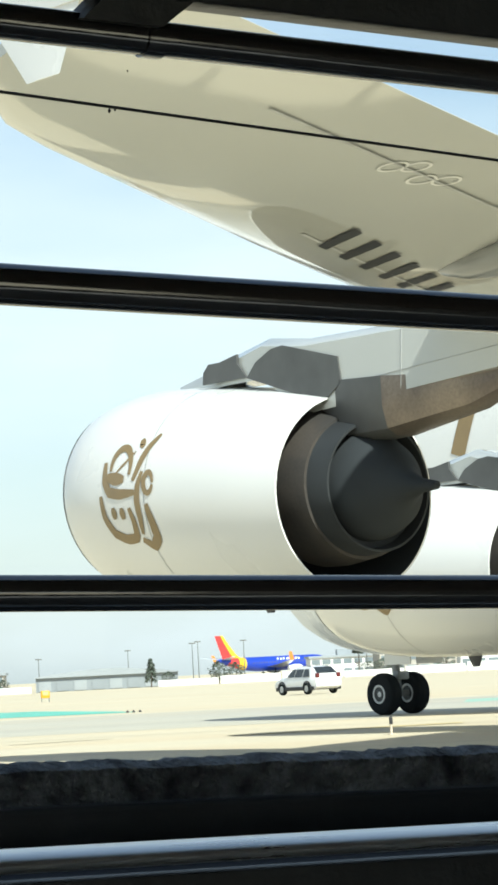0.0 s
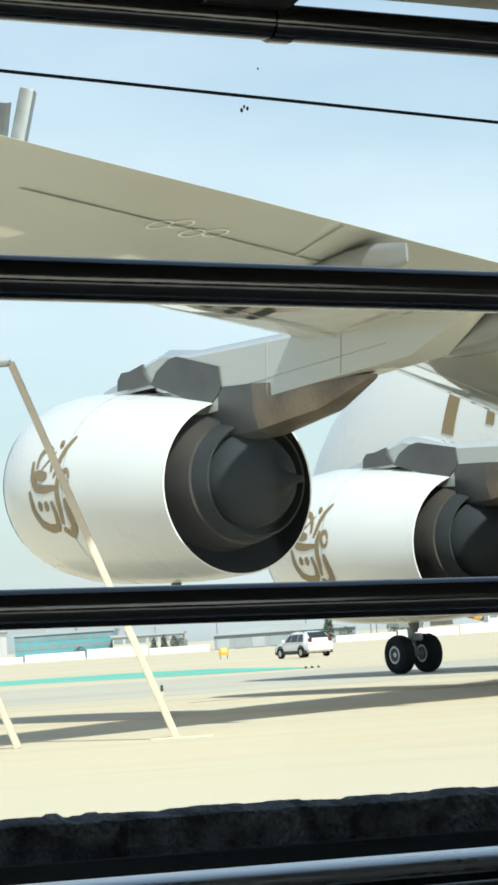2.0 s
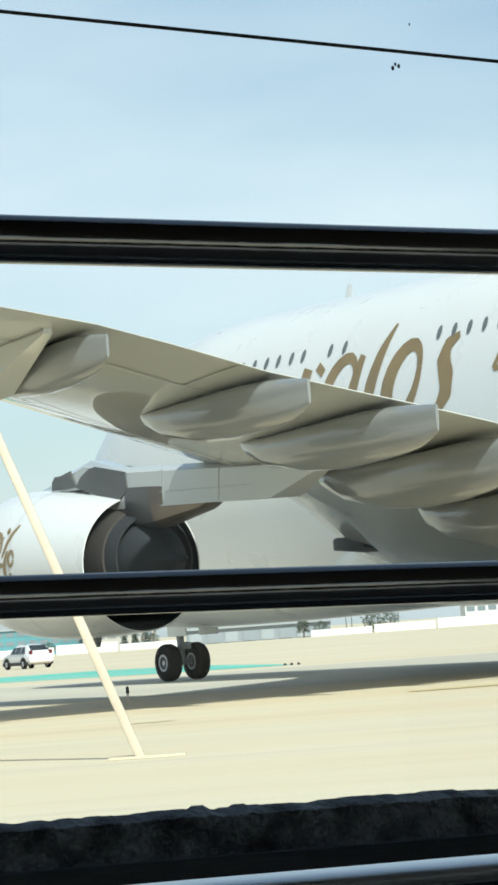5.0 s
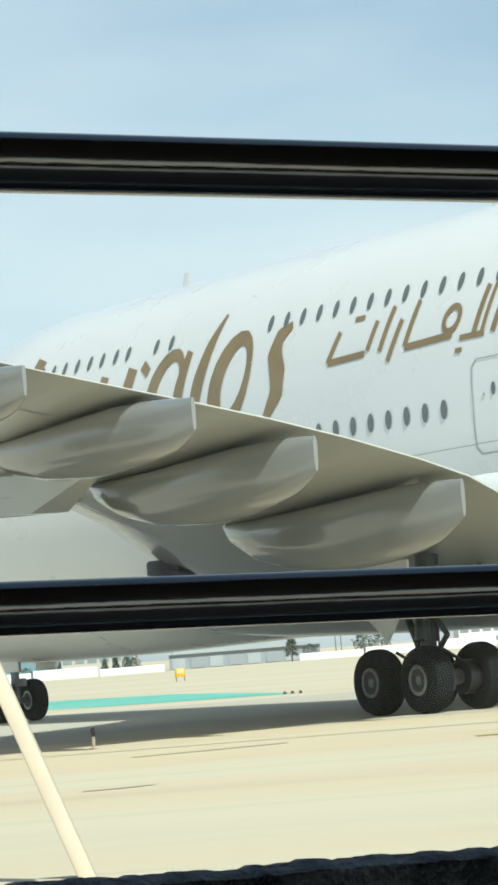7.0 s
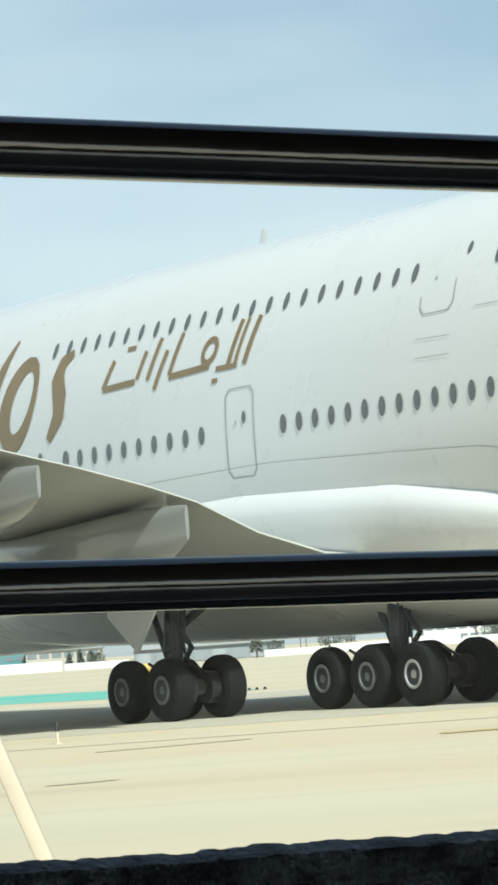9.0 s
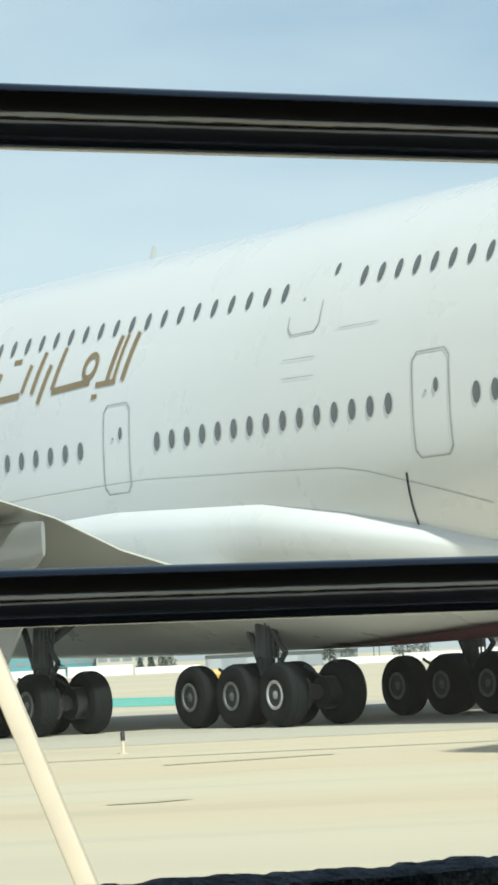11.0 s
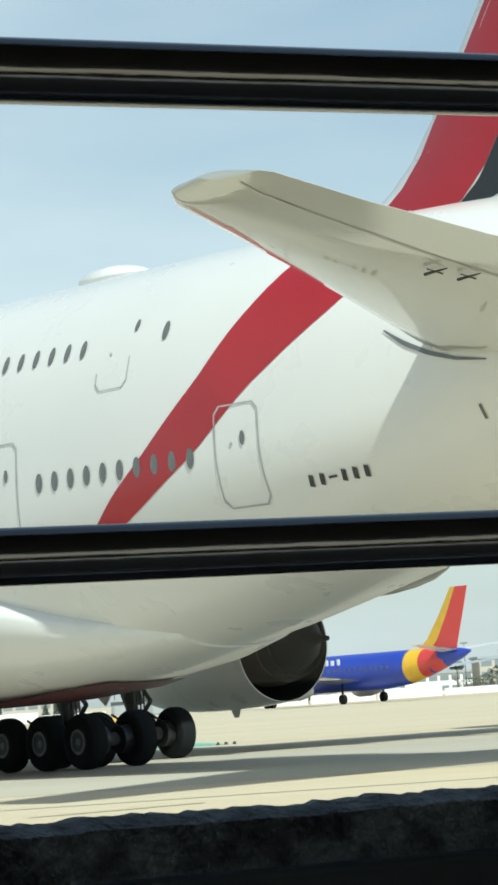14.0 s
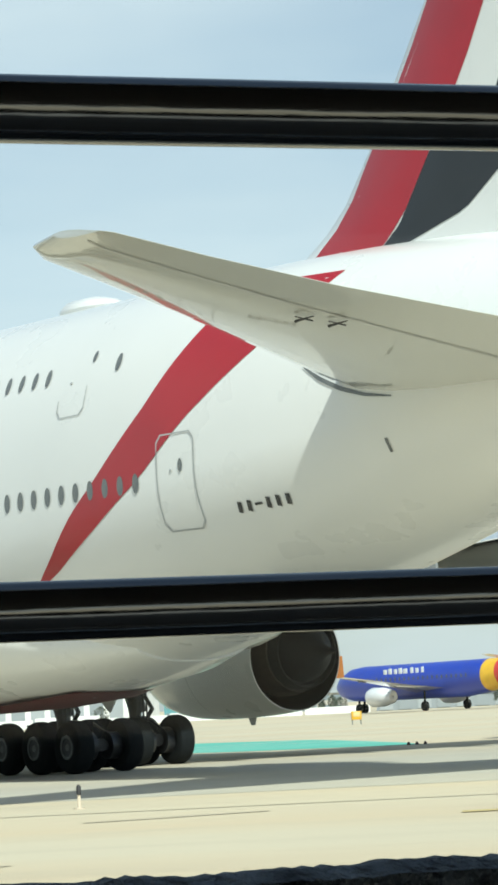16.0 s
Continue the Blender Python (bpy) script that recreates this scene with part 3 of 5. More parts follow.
def wing(side):
    bm = bmesh.new()
    ports = [2.5, 4.5, 6.5, 8.5, 10, 12, 14, 16, 18, 20.5, 23, 25, 27, 29, 31.5, 34, 36, 38, 40, 41, 42.3]
    loft(bm, [foil_ring(p, *[smooth_interp(p, WING, k) for k in (1, 2, 3, 4, 5)], side) for p in ports])
    w = part("wing", bm, WINGGREY, airliner, "grey-white swept wing with a pale underside")
    # tip fence
    bm = bmesh.new()
    for zt, a0, a1, b0, b1 in ((1.25, 49.6, 52.4, 51.6, 52.7), (-0.7, 49.9, 51.5, 50.6, 51.2)):
        loft(bm, [[(side * (42.32 + 0.04 * c), 40 - s_, 8.3) for s_, c in ((a0, 0), ((a0 + a1) / 2, 1), (a1, 0), ((a0 + a1) / 2, -1))],
                  [(side * (42.4 + 0.02 * c), 40 - s_, 8.3 + zt) for s_, c in ((b0, 0), ((b0 + b1) / 2, 1), (b1, 0), ((b0 + b1) / 2, -1))]])
    part("wingtip_fence", bm, WHITE, airliner)
    # seams on the underside and dark panel
    for path in ([(9, 0.72), (16, 0.74), (24, 0.74), (34, 0.72), (38, 0.7)], [(9, 0.2), (16, 0.2), (24, 0.2), (34, 0.22)], [(26.5, 0.3), (26.6, 0.74)], [(31, 0.72), (31.05, 0.99)], [(21.2, 0.74), (21.2, 0.99)]):
        bm = bmesh.new()
        rows_ = []
        n = 24
        for i in range(n + 1):
            p = float(np.interp(i / n, np.linspace(0, 1, len(path)), [a for a, _ in path]))
            u = float(np.interp(i / n, np.linspace(0, 1, len(path)), [b for _, b in path]))
            le, te = smooth_interp(p, WING, 1), smooth_interp(p, WING, 2)
            s_ = le + u * (te - le)
            across = 0.035 if len(path) > 2 else 0.0
            rows_.append([Vector((side * (p + (0 if across else 0.03) * k), 40 - s_ - across * k, wing_under(p, s_) - 0.02)) for k in (-1, 1)])
        loft(bm, rows_, False, False)
        part("panel_line", bm, SEAM, w)
    # fuel tank access panels and the air intake ahead of the root
    for p, d in ((33.3, 0.1), (33.75, -0.1), (34.2, 0.1), (34.6, -0.1)):
        bm = bmesh.new()
        c_st = interp(p, WING, 1) + 0.72 * (interp(p, WING, 2) - interp(p, WING, 1)) + d
        rings = []
        for k in (1.0, 0.78):
            ring = []
            for i in range(20):
                a = 2 * math.pi * i / 20
                q, st_ = p + 0.24 * k * math.cos(a), c_st + 0.17 * k * math.sin(a)
                ring.append((side * q, 40 - st_, wing_under(q, st_) - 0.02))
            rings.append(ring)
        loft(bm, rings, False)
        part("access_panel", bm, WHITE, w, "pale oval access panel rim")
    bm = bmesh.new()
    loft(bm, [[(side * (6.1 + a * k), 40 - st_, 3.62 + c * k) for a, c in ((-0.5, -0.2), (0.5, -0.1), (0.5, 0.25), (-0.5, 0.15))] for st_, k in ((24.3, 0.8), (24.6, 1.0), (25.2, 0.95), (25.6, 0.6))])
    part("air_intake", bm, GEARD, w, "dark air intake under the wing root")
    return w


def canoe(port, tip, length, side, depth=1.0, width=0.55):
    """Flap-track fairing, cut off square behind."""
    bm = bmesh.new()
    rings = []
    for u, r, k in ((0, 0.03, 0.03), (0.06, 0.33, 0.35), (0.18, 0.62, 0.7), (0.36, 0.87, 0.95), (0.55, 1.0, 1.0), (0.7, 1.0, 0.9), (0.82, 0.93, 0.66), (0.91, 0.80, 0.40), (0.97, 0.62, 0.2), (1.0, 0.50, 0.07)):
        s_ = tip - length * (1 - u)
        te = interp(port, WING, 2)
        top = wing_under(port, min(s_, te - 0.4)) + 0.12
        zc = top - depth * r * 0.45 - 0.26 * u ** 4
        ring = []
        for i in range(20):
            a = 2 * math.pi * i / 20
            c, d = math.cos(a), math.sin(a)
            ring.append((side * (port + width * k * math.copysign(abs(c) ** 0.8, c)), 40 - s_, zc + (0.35 if d > 0 else 0.75) * depth * r * math.copysign(abs(d) ** 0.85, d)))
        rings.append(ring)
    loft(bm, rings)
    return part("flap_fairing", bm, FAIRING, airliner, "canoe-shaped flap-track fairing, its grey darkened for underwing shade")


def nacelle(port, st0, z0, z1, side, scale=1.0):
    """Engine with long-duct cowl, exhaust core, plug and pylon."""
    L = 6.7 * scale

    def line(u):
        return Vector((side * port, 40 - st0 - L * u, z0 + (z1 - z0) * u))

    def turned(name, prof, mat, label="", parent=airliner, n=56, lift=0.0):
        bm = bmesh.new()
        rings = []
        for u, r in prof:
            c = line(u) + Vector((0, 0, lift))
            rings.append([c + Vector((r * scale * math.cos(2 * math.pi * i / n), 0, r * scale * math.sin(2 * math.pi * i / n))) for i in range(n)])
        loft(bm, rings, False)
        return part(name, bm, mat, parent, label)
    cowl = turned("nacelle", [(0.05, 1.40), (0.01, 1.5), (0.0, 1.58), (0.012, 1.68), (0.05, 1.80), (0.12, 1.91), (0.22, 1.99), (0.36, 2.01), (0.5, 1.99), (0.65, 1.95), (0.8, 1.89), (0.92, 1.81), (1.0, 1.75), (1.0, 1.72)], WHITE, "white engine cowl with gold lettering")
    turned("inlet_lip", [(0.06, 1.415), (0.012, 1.5), (-0.002, 1.585), (0.012, 1.685), (0.028, 1.745)], BAREM, "bare metal inlet lip", cowl)
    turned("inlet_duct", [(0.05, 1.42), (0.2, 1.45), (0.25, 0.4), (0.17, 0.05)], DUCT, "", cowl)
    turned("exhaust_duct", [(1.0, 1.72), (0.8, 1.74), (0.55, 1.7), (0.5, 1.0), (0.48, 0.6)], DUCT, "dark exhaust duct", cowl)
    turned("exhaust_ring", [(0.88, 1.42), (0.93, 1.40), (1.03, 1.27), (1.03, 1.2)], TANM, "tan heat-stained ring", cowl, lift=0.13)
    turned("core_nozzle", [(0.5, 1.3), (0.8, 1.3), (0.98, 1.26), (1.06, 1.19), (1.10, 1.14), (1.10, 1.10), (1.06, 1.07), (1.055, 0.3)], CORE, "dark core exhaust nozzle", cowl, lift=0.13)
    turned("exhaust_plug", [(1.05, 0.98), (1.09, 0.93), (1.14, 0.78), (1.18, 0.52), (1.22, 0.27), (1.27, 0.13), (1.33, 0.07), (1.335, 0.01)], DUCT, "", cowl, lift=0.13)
    # joint line of the thrust reverser, drain mast
    turned("panel_line", [(0.47, 2.001), (0.473, 2.0)], SEAM, "", cowl)
    bm = bmesh.new()
    c = line(0.62)
    loft(bm, [[c + Vector((0.05 * a, b, h)) for a, b in ((-1, 0), (0, 0.22 * k), (1, 0), (0, -0.16 * k))] for h, k in ((-1.85, 1.4), (-2.0, 1.0), (-2.13, 0.6))])
    part("drain_mast", bm, BLACKP if side < 0 else BELLY, cowl)
    # pylon
    bm = bmesh.new()
    te = interp(port, WING, 2)
    le = interp(port, WING, 1)
    prof = [(st0 + 0.26 * L, z0 + 1.92 * scale, 0.06), (st0 + 0.46 * L, z0 + 2.12 * scale, 0.28), (st0 + 0.53 * L, z0 + 2.26 * scale, 0.36), (st0 + 0.72 * L, z0 + 2.48 * scale, 0.44), (st0 + 0.9 * L, wing_under(port, le + 0.8) + 0.3, 0.48), (le + 4.0, wing_under(port, le + 4.0) + 0.15, 0.42), (le + 6.3, wing_under(port, le + 6.3) + 0.1, 0.1)]
    low = [z0 + 1.7 * scale, z0 + 1.72 * scale, z0 + 1.75 * scale, z0 + 1.75 * scale, z1 + 1.45 * scale, wing_under(port, le + 4.0) - 0.75, wing_under(port, le + 6.3) - 0.1]
    rings = []
    for (s_, zt, w), zl in zip(prof, low):
        x = side * port
        rings.append([(x - w, 40 - s_, zl), (x - w, 40 - s_, zt - 0.15), (x - w * 0.5, 40 - s_, zt), (x + w * 0.5, 40 - s_, zt), (x + w, 40 - s_, zt - 0.15), (x + w, 40 - s_, zl)])
    loft(bm, rings)
    py = part("pylon", bm, WINGGREY, airliner, "grey engine pylon with dark and heat-stained panels")
    bm = bmesh.new()
    rings = []
    aft = ((st0 + 0.9 * L, z1 + 2.0 * scale, z1 + 1.05 * scale, 0.3), (st0 + 1.05 * L, z1 + 1.95 * scale, z1 + 0.85 * scale, 0.5), (st0 + 1.22 * L, z1 + 1.9 * scale, z1 + 0.88 * scale, 0.5), (st0 + 1.52 * L, z1 + 1.75 * scale, z1 + 1.15 * scale, 0.36), (st0 + 1.72 * L, z1 + 1.72 * scale, z1 + 1.62 * scale, 0.12))
    for s_, zt, zl, w in aft:
        x = side * port
        rings.append([(x - w, 40 - s_, zt), (x + w, 40 - s_, zt), (x + w, 40 - s_, (zt + zl) / 2), (x + w * 0.8, 40 - s_, zl + 0.12 * (zt - zl)), (x + w * 0.4, 40 - s_, zl), (x - w * 0.4, 40 - s_, zl), (x - w * 0.8, 40 - s_, zl + 0.12 * (zt - zl)), (x - w, 40 - s_, (zt + zl) / 2)])
    loft(bm, rings[:3])
    part("heat_shield", bm, PANELG, py, "dark grey heat shield over the exhaust")
    bm = bmesh.new()
    loft(bm, rings[2:])
    part("aft_fairing", bm, BURNT, py, "bronze heat-stained aft pylon fairing")
    for sgn in (-1, 1):
        bm = bmesh.new()
        x = side * port + sgn * 0.455
        q = [(st0 + 0.66 * L, z0 + 1.8 * scale), (st0 + 0.70 * L, z0 + 2.05 * scale), (st0 + 0.77 * L, z0 + 2.24 * scale), (st0 + 0.82 * L, z0 + 2.27 * scale), (st0 + 1.05 * L, z1 + 2.36 * scale), (st0 + 1.06 * L, z1 + 1.9 * scale), (st0 + 0.98 * L, z1 + 1.6 * scale)]
        loft(bm, [[(x, 40 - a, b) for a, b in q], [(x + sgn * 0.045, 40 - a, b) for a, b in q]])
        part("dark_panel", bm, PANELG, py, "dark grey pylon panel")
        bm = bmesh.new()
        q = [(st0 + 0.45 * L, z0 + 1.82 * scale), (st0 + 0.455 * L, z0 + 2.04 * scale), (st0 + 0.48 * L, z0 + 2.18 * scale), (st0 + 0.53 * L, z0 + 2.18 * scale), (st0 + 0.61 * L, z0 + 2.27 * scale), (st0 + 0.61 * L, z0 + 2.1 * scale), (st0 + 0.65 * L, z0 + 1.82 * scale)]
        x = side * port + sgn * 0.40
        loft(bm, [[(x, 40 - a, b) for a, b in q], [(x + sgn * 0.05, 40 - a, b) for a, b in q]])
        part("dark_panel", bm, PANELG, py, "dark grey pylon panel")
    # seams on the pylon's sides
    for sgn in (-1, 1):
        for f in (0.36, 0.70):
            a_st = st0 + 0.9 * L
            b_st = le + 4.0
            s_ = a_st + (b_st - a_st) * f
            w = 0.48 - 0.06 * f + 0.004
            zl = (z1 + 1.45 * scale) * (1 - f) + (wing_under(port, b_st) - 0.75) * f
            bm = bmesh.new()
            tube(bm, (side * port + sgn * w, 40 - s_, zl + 0.03), (side * port + sgn * w, 40 - s_ - 0.1, wing_under(port, s_)), 0.008, n=6)
            part("panel_line", bm, SEAM, py)
        bm = bmesh.new()
        f0, f1 = 0.05, 0.9
        q = []
        for f in (f0, f1):
            zl = (z1 + 1.45 * scale) * (1 - f) + (wing_under(port, le + 4.0) - 0.75) * f
            q.append((side * port + sgn * (0.484 - 0.06 * f), 40 - (st0 + 0.9 * L) * (1 - f) - (le + 4.0) * f, zl + 0.35))
        tube(bm, q[0], q[1], 0.007, n=6)
        part("panel_line", bm, SEAM, py)
    # gold shapes on the outboard cheek
    if side < 0:
        def cheek(u, a):
            r = float(np.interp(u, [0.12, 0.22, 0.36, 0.5, 0.65, 0.8], [1.91, 1.99, 2.01, 1.99, 1.95, 1.89])) * scale + 0.012
            c = line(u)
            return c + Vector((-r * math.cos(radians(a)), 0, r * math.sin(radians(a))))

        def swirl(path, wd):
            bm = bmesh.new()
            rows_ = []
            n = 16
            P = np.array(path, float)
            d = np.r_[0, np.cumsum(np.hypot(*np.diff(P, axis=0).T * np.array([[6.7], [0.035]])))]
            d /= d[-1]
            Q = np.stack([np.interp(np.linspace(0, 1, n + 1), d, P[:, k]) for k in (0, 1)], 1)
            for i in range(n + 1):
                t_ = Q[min(i + 1, n)] - Q[max(i - 1, 0)]
                t_ = t_ * np.array([6.7, 0.035])
                t_ /= max(1e-6, np.hypot(*t_))
                w = wd * (0.35 + 0.65 * math.sin(math.pi * (i + 1.5) / (n + 3)))
                nv = np.array([-t_[1] / 6.7, t_[0] / 0.035]) * w / 2
                rows_.append([cheek(*(Q[i] + nv)), cheek(*(Q[i] - nv))])
            loft(bm, rows_, False, False)
            part("lettering", bm, GOLD, cowl, "gold swirling lettering shape")

        def oval(cx, ca, rx, ra, a0, a1):
            return [(cx + rx * math.cos(radians(a0 + (a1 - a0) * i / 12)), ca + ra * math.sin(radians(a0 + (a1 - a0) * i / 12))) for i in range(13)]
        for path, wd in (([(0.50, 34), (0.47, 27), (0.45, 20), (0.435, 13), (0.42, 8)], 0.15), (oval(0.36, 15, 0.045, 11, -20, 190), 0.15), ([(0.30, 10), (0.34, 9), (0.38, 9)], 0.24), ([(0.34, 12), (0.38, 18), (0.415, 24)], 0.05),
                         ([(0.425, 31), (0.435, 28), (0.43, 26)], 0.16), ([(0.285, 18), (0.29, 8), (0.31, 2), (0.36, 1), (0.43, 2)], 0.2), ([(0.46, 13), (0.445, 6), (0.44, -2), (0.445, -12), (0.44, -20)], 0.17),
                         (oval(0.49, 7, 0.02, 5.5, 0, 350), 0.13), ([(0.27, 0), (0.28, -12), (0.31, -20), (0.36, -23), (0.41, -22), (0.415, -14), (0.40, -6)], 0.2), ([(0.48, -4), (0.495, -14), (0.50, -22), (0.47, -27), (0.43, -23)], 0.22),
                         ([(0.325, -6), (0.33, -12)], 0.17), ([(0.365, -6), (0.37, -12)], 0.17)):
            swirl(path, wd)
    return cowl


for side in (-1, 1):
    wing(side)
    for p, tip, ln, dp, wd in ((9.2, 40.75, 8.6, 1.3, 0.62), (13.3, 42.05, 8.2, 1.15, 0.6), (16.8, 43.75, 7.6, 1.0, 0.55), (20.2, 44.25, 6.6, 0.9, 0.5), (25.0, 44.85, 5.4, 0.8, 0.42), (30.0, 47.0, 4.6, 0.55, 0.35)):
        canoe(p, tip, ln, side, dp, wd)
    if side < 0:
        nacelle(25.8, 28.42, 4.98, 4.52, side)
        nacelle(14.7, 21.4, 3.72, 3.38, side, 0.97)
    else:
        nacelle(27.6, 32.0, 6.0, 5.7, side)
        nacelle(15.9, 24.8, 3.15, 3.0, side, 0.97)
# underwing registration as plain bars
for i in range(6):
    bm = bmesh.new()
    p = 29.0 + 0.8 * i
    s0 = smooth_interp(p, WING, 1) + 1.0
    q = [(p, s0), (p + 0.3, s0 + 0.2), (p + 0.36, s0 + 1.1), (p + 0.06, s0 + 0.9)]
    bm.faces.new([bm.verts.new((-a, 40 - s_, wing_under(a, s_) - 0.03)) for a, s_ in q])
    part("marking_bar", bm, BLACKP, airliner, "dark marking bar under the wing", smooth=False)

# ---- tail ----
def blade(name, rows_, side, mat, label, th=0.10):
    bm = bmesh.new()
    loft(bm, [foil_ring(p, le, te, z, th, 0.14, side) for p, le, te, z in rows_])
    return part(name, bm, mat, airliner, label)


HT = [(1.2, 58.6, 67.8, 7.60), (3.0, 60.1, 68.0, 7.78), (6.0, 62.1, 68.3, 8.05), (9.0, 64.1, 68.7, 8.31), (12.0, 66.0, 69.4, 8.57), (13.6, 67.0, 69.9, 8.70), (14.15, 67.65, 70.05, 8.75), (14.35, 68.6, 70.0, 8.77)]
for side in (-1, 1):
    st_ = blade("tailplane", HT, side, WINGGREY, "pale grey tailplane with a darker leading edge")
    bm = bmesh.new()
    loft(bm, [[Vector((side * (p + d), 40 - (le + 0.68 * (te - le)) , z + 0.05 - 0.10 * (te - le) * 0.26 - 0.02)) for d in (0,)] + [Vector((side * p, 40 - (le + 0.68 * (te - le)) - 0.05, z + 0.05 - 0.10 * (te - le) * 0.26 - 0.02))] for p, le, te, z in HT[1:-1]], False, False)
    part("elevator_gap", bm, SEAM, st_)
    bm = bmesh.new()
    for k in (8.0, 7.3):
        z = interp(k, HT, 3) - 0.3
        tube(bm, (side * (k + 0.25), 40 - 66.35, z + 0.13), (side * (k + 0.25), 40 - 66.9, z + 0.15), 0.028, 0.01, 8)
        tube(bm, (side * k, 40 - 66.5, z + 0.13), (side * (k + 0.5), 40 - 66.7, z + 0.16), 0.016, 0.01, 6)
    part("hinge_fairing", bm, GEARD, st_, "dark hinge fairing")
bm = bmesh.new()
FIN = [(10.3, 52.4, 67.0), (11.1, 55.3, 67.3), (12.0, 56.8, 67.8), (14, 58.5, 68.4), (17, 60.9, 69.4), (20, 63.6, 70.6), (23.4, 66.4, 72.2), (24.1, 67.4, 72.5)]


def fin_ring(z, le, te):
    c = te - le
    return [Vector((sg * v * 0.10 * c, 40 - (le + u * c), z)) for sg, fo in ((1, FOIL), (-1, FOIL[::-1][:-1])) for u, v in fo]


loft(bm, [fin_ring(z, smooth_interp(z, FIN, 1), smooth_interp(z, FIN, 2)) for z in [10.3, 10.7, 11.1, 11.5, 12, 13, 14, 15.5, 17, 18.5, 20, 22, 23.4, 24.1]])
fin = part("fin", bm, WHITE, airliner, "white tail fin with red, green and black flag sweep")


def fin_paint(name, left, right, mat, label):
    bm = bmesh.new()
    rows_ = []
    for i in range(25):
        z = left[0][1] + (left[-1][1] - left[0][1]) * i / 24
        a = np.interp(z, [q[1] for q in left], [q[0] for q in left])
        b = np.interp(z, [q[1] for q in right], [q[0] for q in right])
        le, te = smooth_interp(z, FIN, 1), smooth_interp(z, FIN, 2)
        row = []
        for k in range(7):
            s_ = a + (b - a) * k / 6
            u = min(1, max(0, (s_ - le) / (te - le)))
            v = float(np.interp(u, [p for p, _ in FOIL], [q for _, q in FOIL]))
            row.append(Vector((-v * 0.10 * (te - le) - 0.015, 40 - max(s_, le), z)))
        rows_.append(row)
    loft(bm, rows_, False, False)
    part(name, bm, mat, fin, label)


RL = [(55.6, 10.35), (56.2, 11.1), (57.15, 11.65), (57.8, 12.63), (58.8, 13.74), (59.7, 14.9), (61.2, 17.2), (63.2, 20.0), (66.6, 24.0)]
RM = [(58.1, 10.35), (58.5, 10.6), (59.4, 11.21), (60.2, 12.25), (61.1, 13.37), (61.7, 14.13), (63.6, 17.2), (65.6, 20.0), (68.6, 24.0)]
fin_paint("red_sweep", RL, RM, RED, "red sweep on the fin")
fin_paint("black_sweep", [(58.5, 10.56), (59.41, 11.21), (60.21, 12.25), (61.11, 13.37)], [(58.7, 10.56), (61.5, 11.19), (63.2, 12.2), (64.3, 13.37)], BLACKP, "black sweep on the fin")
fin_paint("black_sweep", [(62.6, 13.4), (64.6, 17.0), (66.4, 20)], [(64.0, 13.4), (66.5, 17.0), (68.2, 20)], BLACKP, "black sweep on the fin")
fin_paint("green_sweep", [(66.5, 15.5), (68.4, 20)], [(68.6, 15.5), (70.2, 20)], GREENP, "green sweep on the fin")

# ---- undercarriage ----
ROLLERS = []


def wheel(x, st, r, w, parent, rim_mat, label="black tyre on a steel rim"):
    e = new("wheel")
    e.parent = parent
    e.matrix_basis = pose(x, 40 - st, r)
    tagged(e, label)
    bm = bmesh.new()
    lathe(bm, [(-w * 0.40, r * 0.45), (-w * 0.5, r * 0.56), (-w * 0.5, r * 0.8), (-w * 0.42, r * 0.93), (-w * 0.25, r * 0.99), (-w * 0.2, r * 0.985), (-w * 0.18, r), (w * 0.18, r), (w * 0.2, r * 0.985), (w * 0.25, r * 0.99), (w * 0.42, r * 0.93), (w * 0.5, r * 0.8), (w * 0.5, r * 0.56), (w * 0.40, r * 0.45)], (0, 0, 0), "x", 36)
    part("tyre", bm, TYRE, e)
    bm = bmesh.new()
    lathe(bm, [(-w * 0.42, r * 0.46), (-w * 0.47, r * 0.43), (-w * 0.45, r * 0.36), (-w * 0.12, r * 0.33), (-w * 0.12, r * 0.19), (-w * 0.36, r * 0.14), (-w * 0.42, 0.02), (w * 0.42, 0.02), (w * 0.36, r * 0.14), (w * 0.12, r * 0.19), (w * 0.12, r * 0.33), (w * 0.45, r * 0.36), (w * 0.47, r * 0.43), (w * 0.42, r * 0.46)], (0, 0, 0), "x", 24, True)
    for k in range(9):
        a = 2 * math.pi * k / 9
        for sg in (-1, 1):
            tube(bm, (sg * w * 0.3, r * 0.12 * math.cos(a), r * 0.12 * math.sin(a)), (sg * w * 0.36, r * 0.37 * math.cos(a), r * 0.37 * math.sin(a)), r * 0.035, n=6)
    part("rim", bm, DARKRIM, e)
    bm = bmesh.new()
    for sg in (-1, 1):
        lathe(bm, [(sg * w * 0.455, r * 0.35), (sg * w * 0.49, r * 0.365), (sg * w * 0.50, r * 0.42), (sg * w * 0.47, r * 0.455)], (0, 0, 0), "x", 28)
    part("flange", bm, rim_mat, e)
    bm = bmesh.new()
    for sg in (-1, 1):
        lathe(bm, [(sg * w * 0.36, r * 0.15), (sg * w * 0.44, r * 0.13), (sg * w * 0.46, 0.01)], (0, 0, 0), "x", 14)
    part("hub_cap", bm, rim_mat, e)
    ROLLERS.append((e, r))
    return e


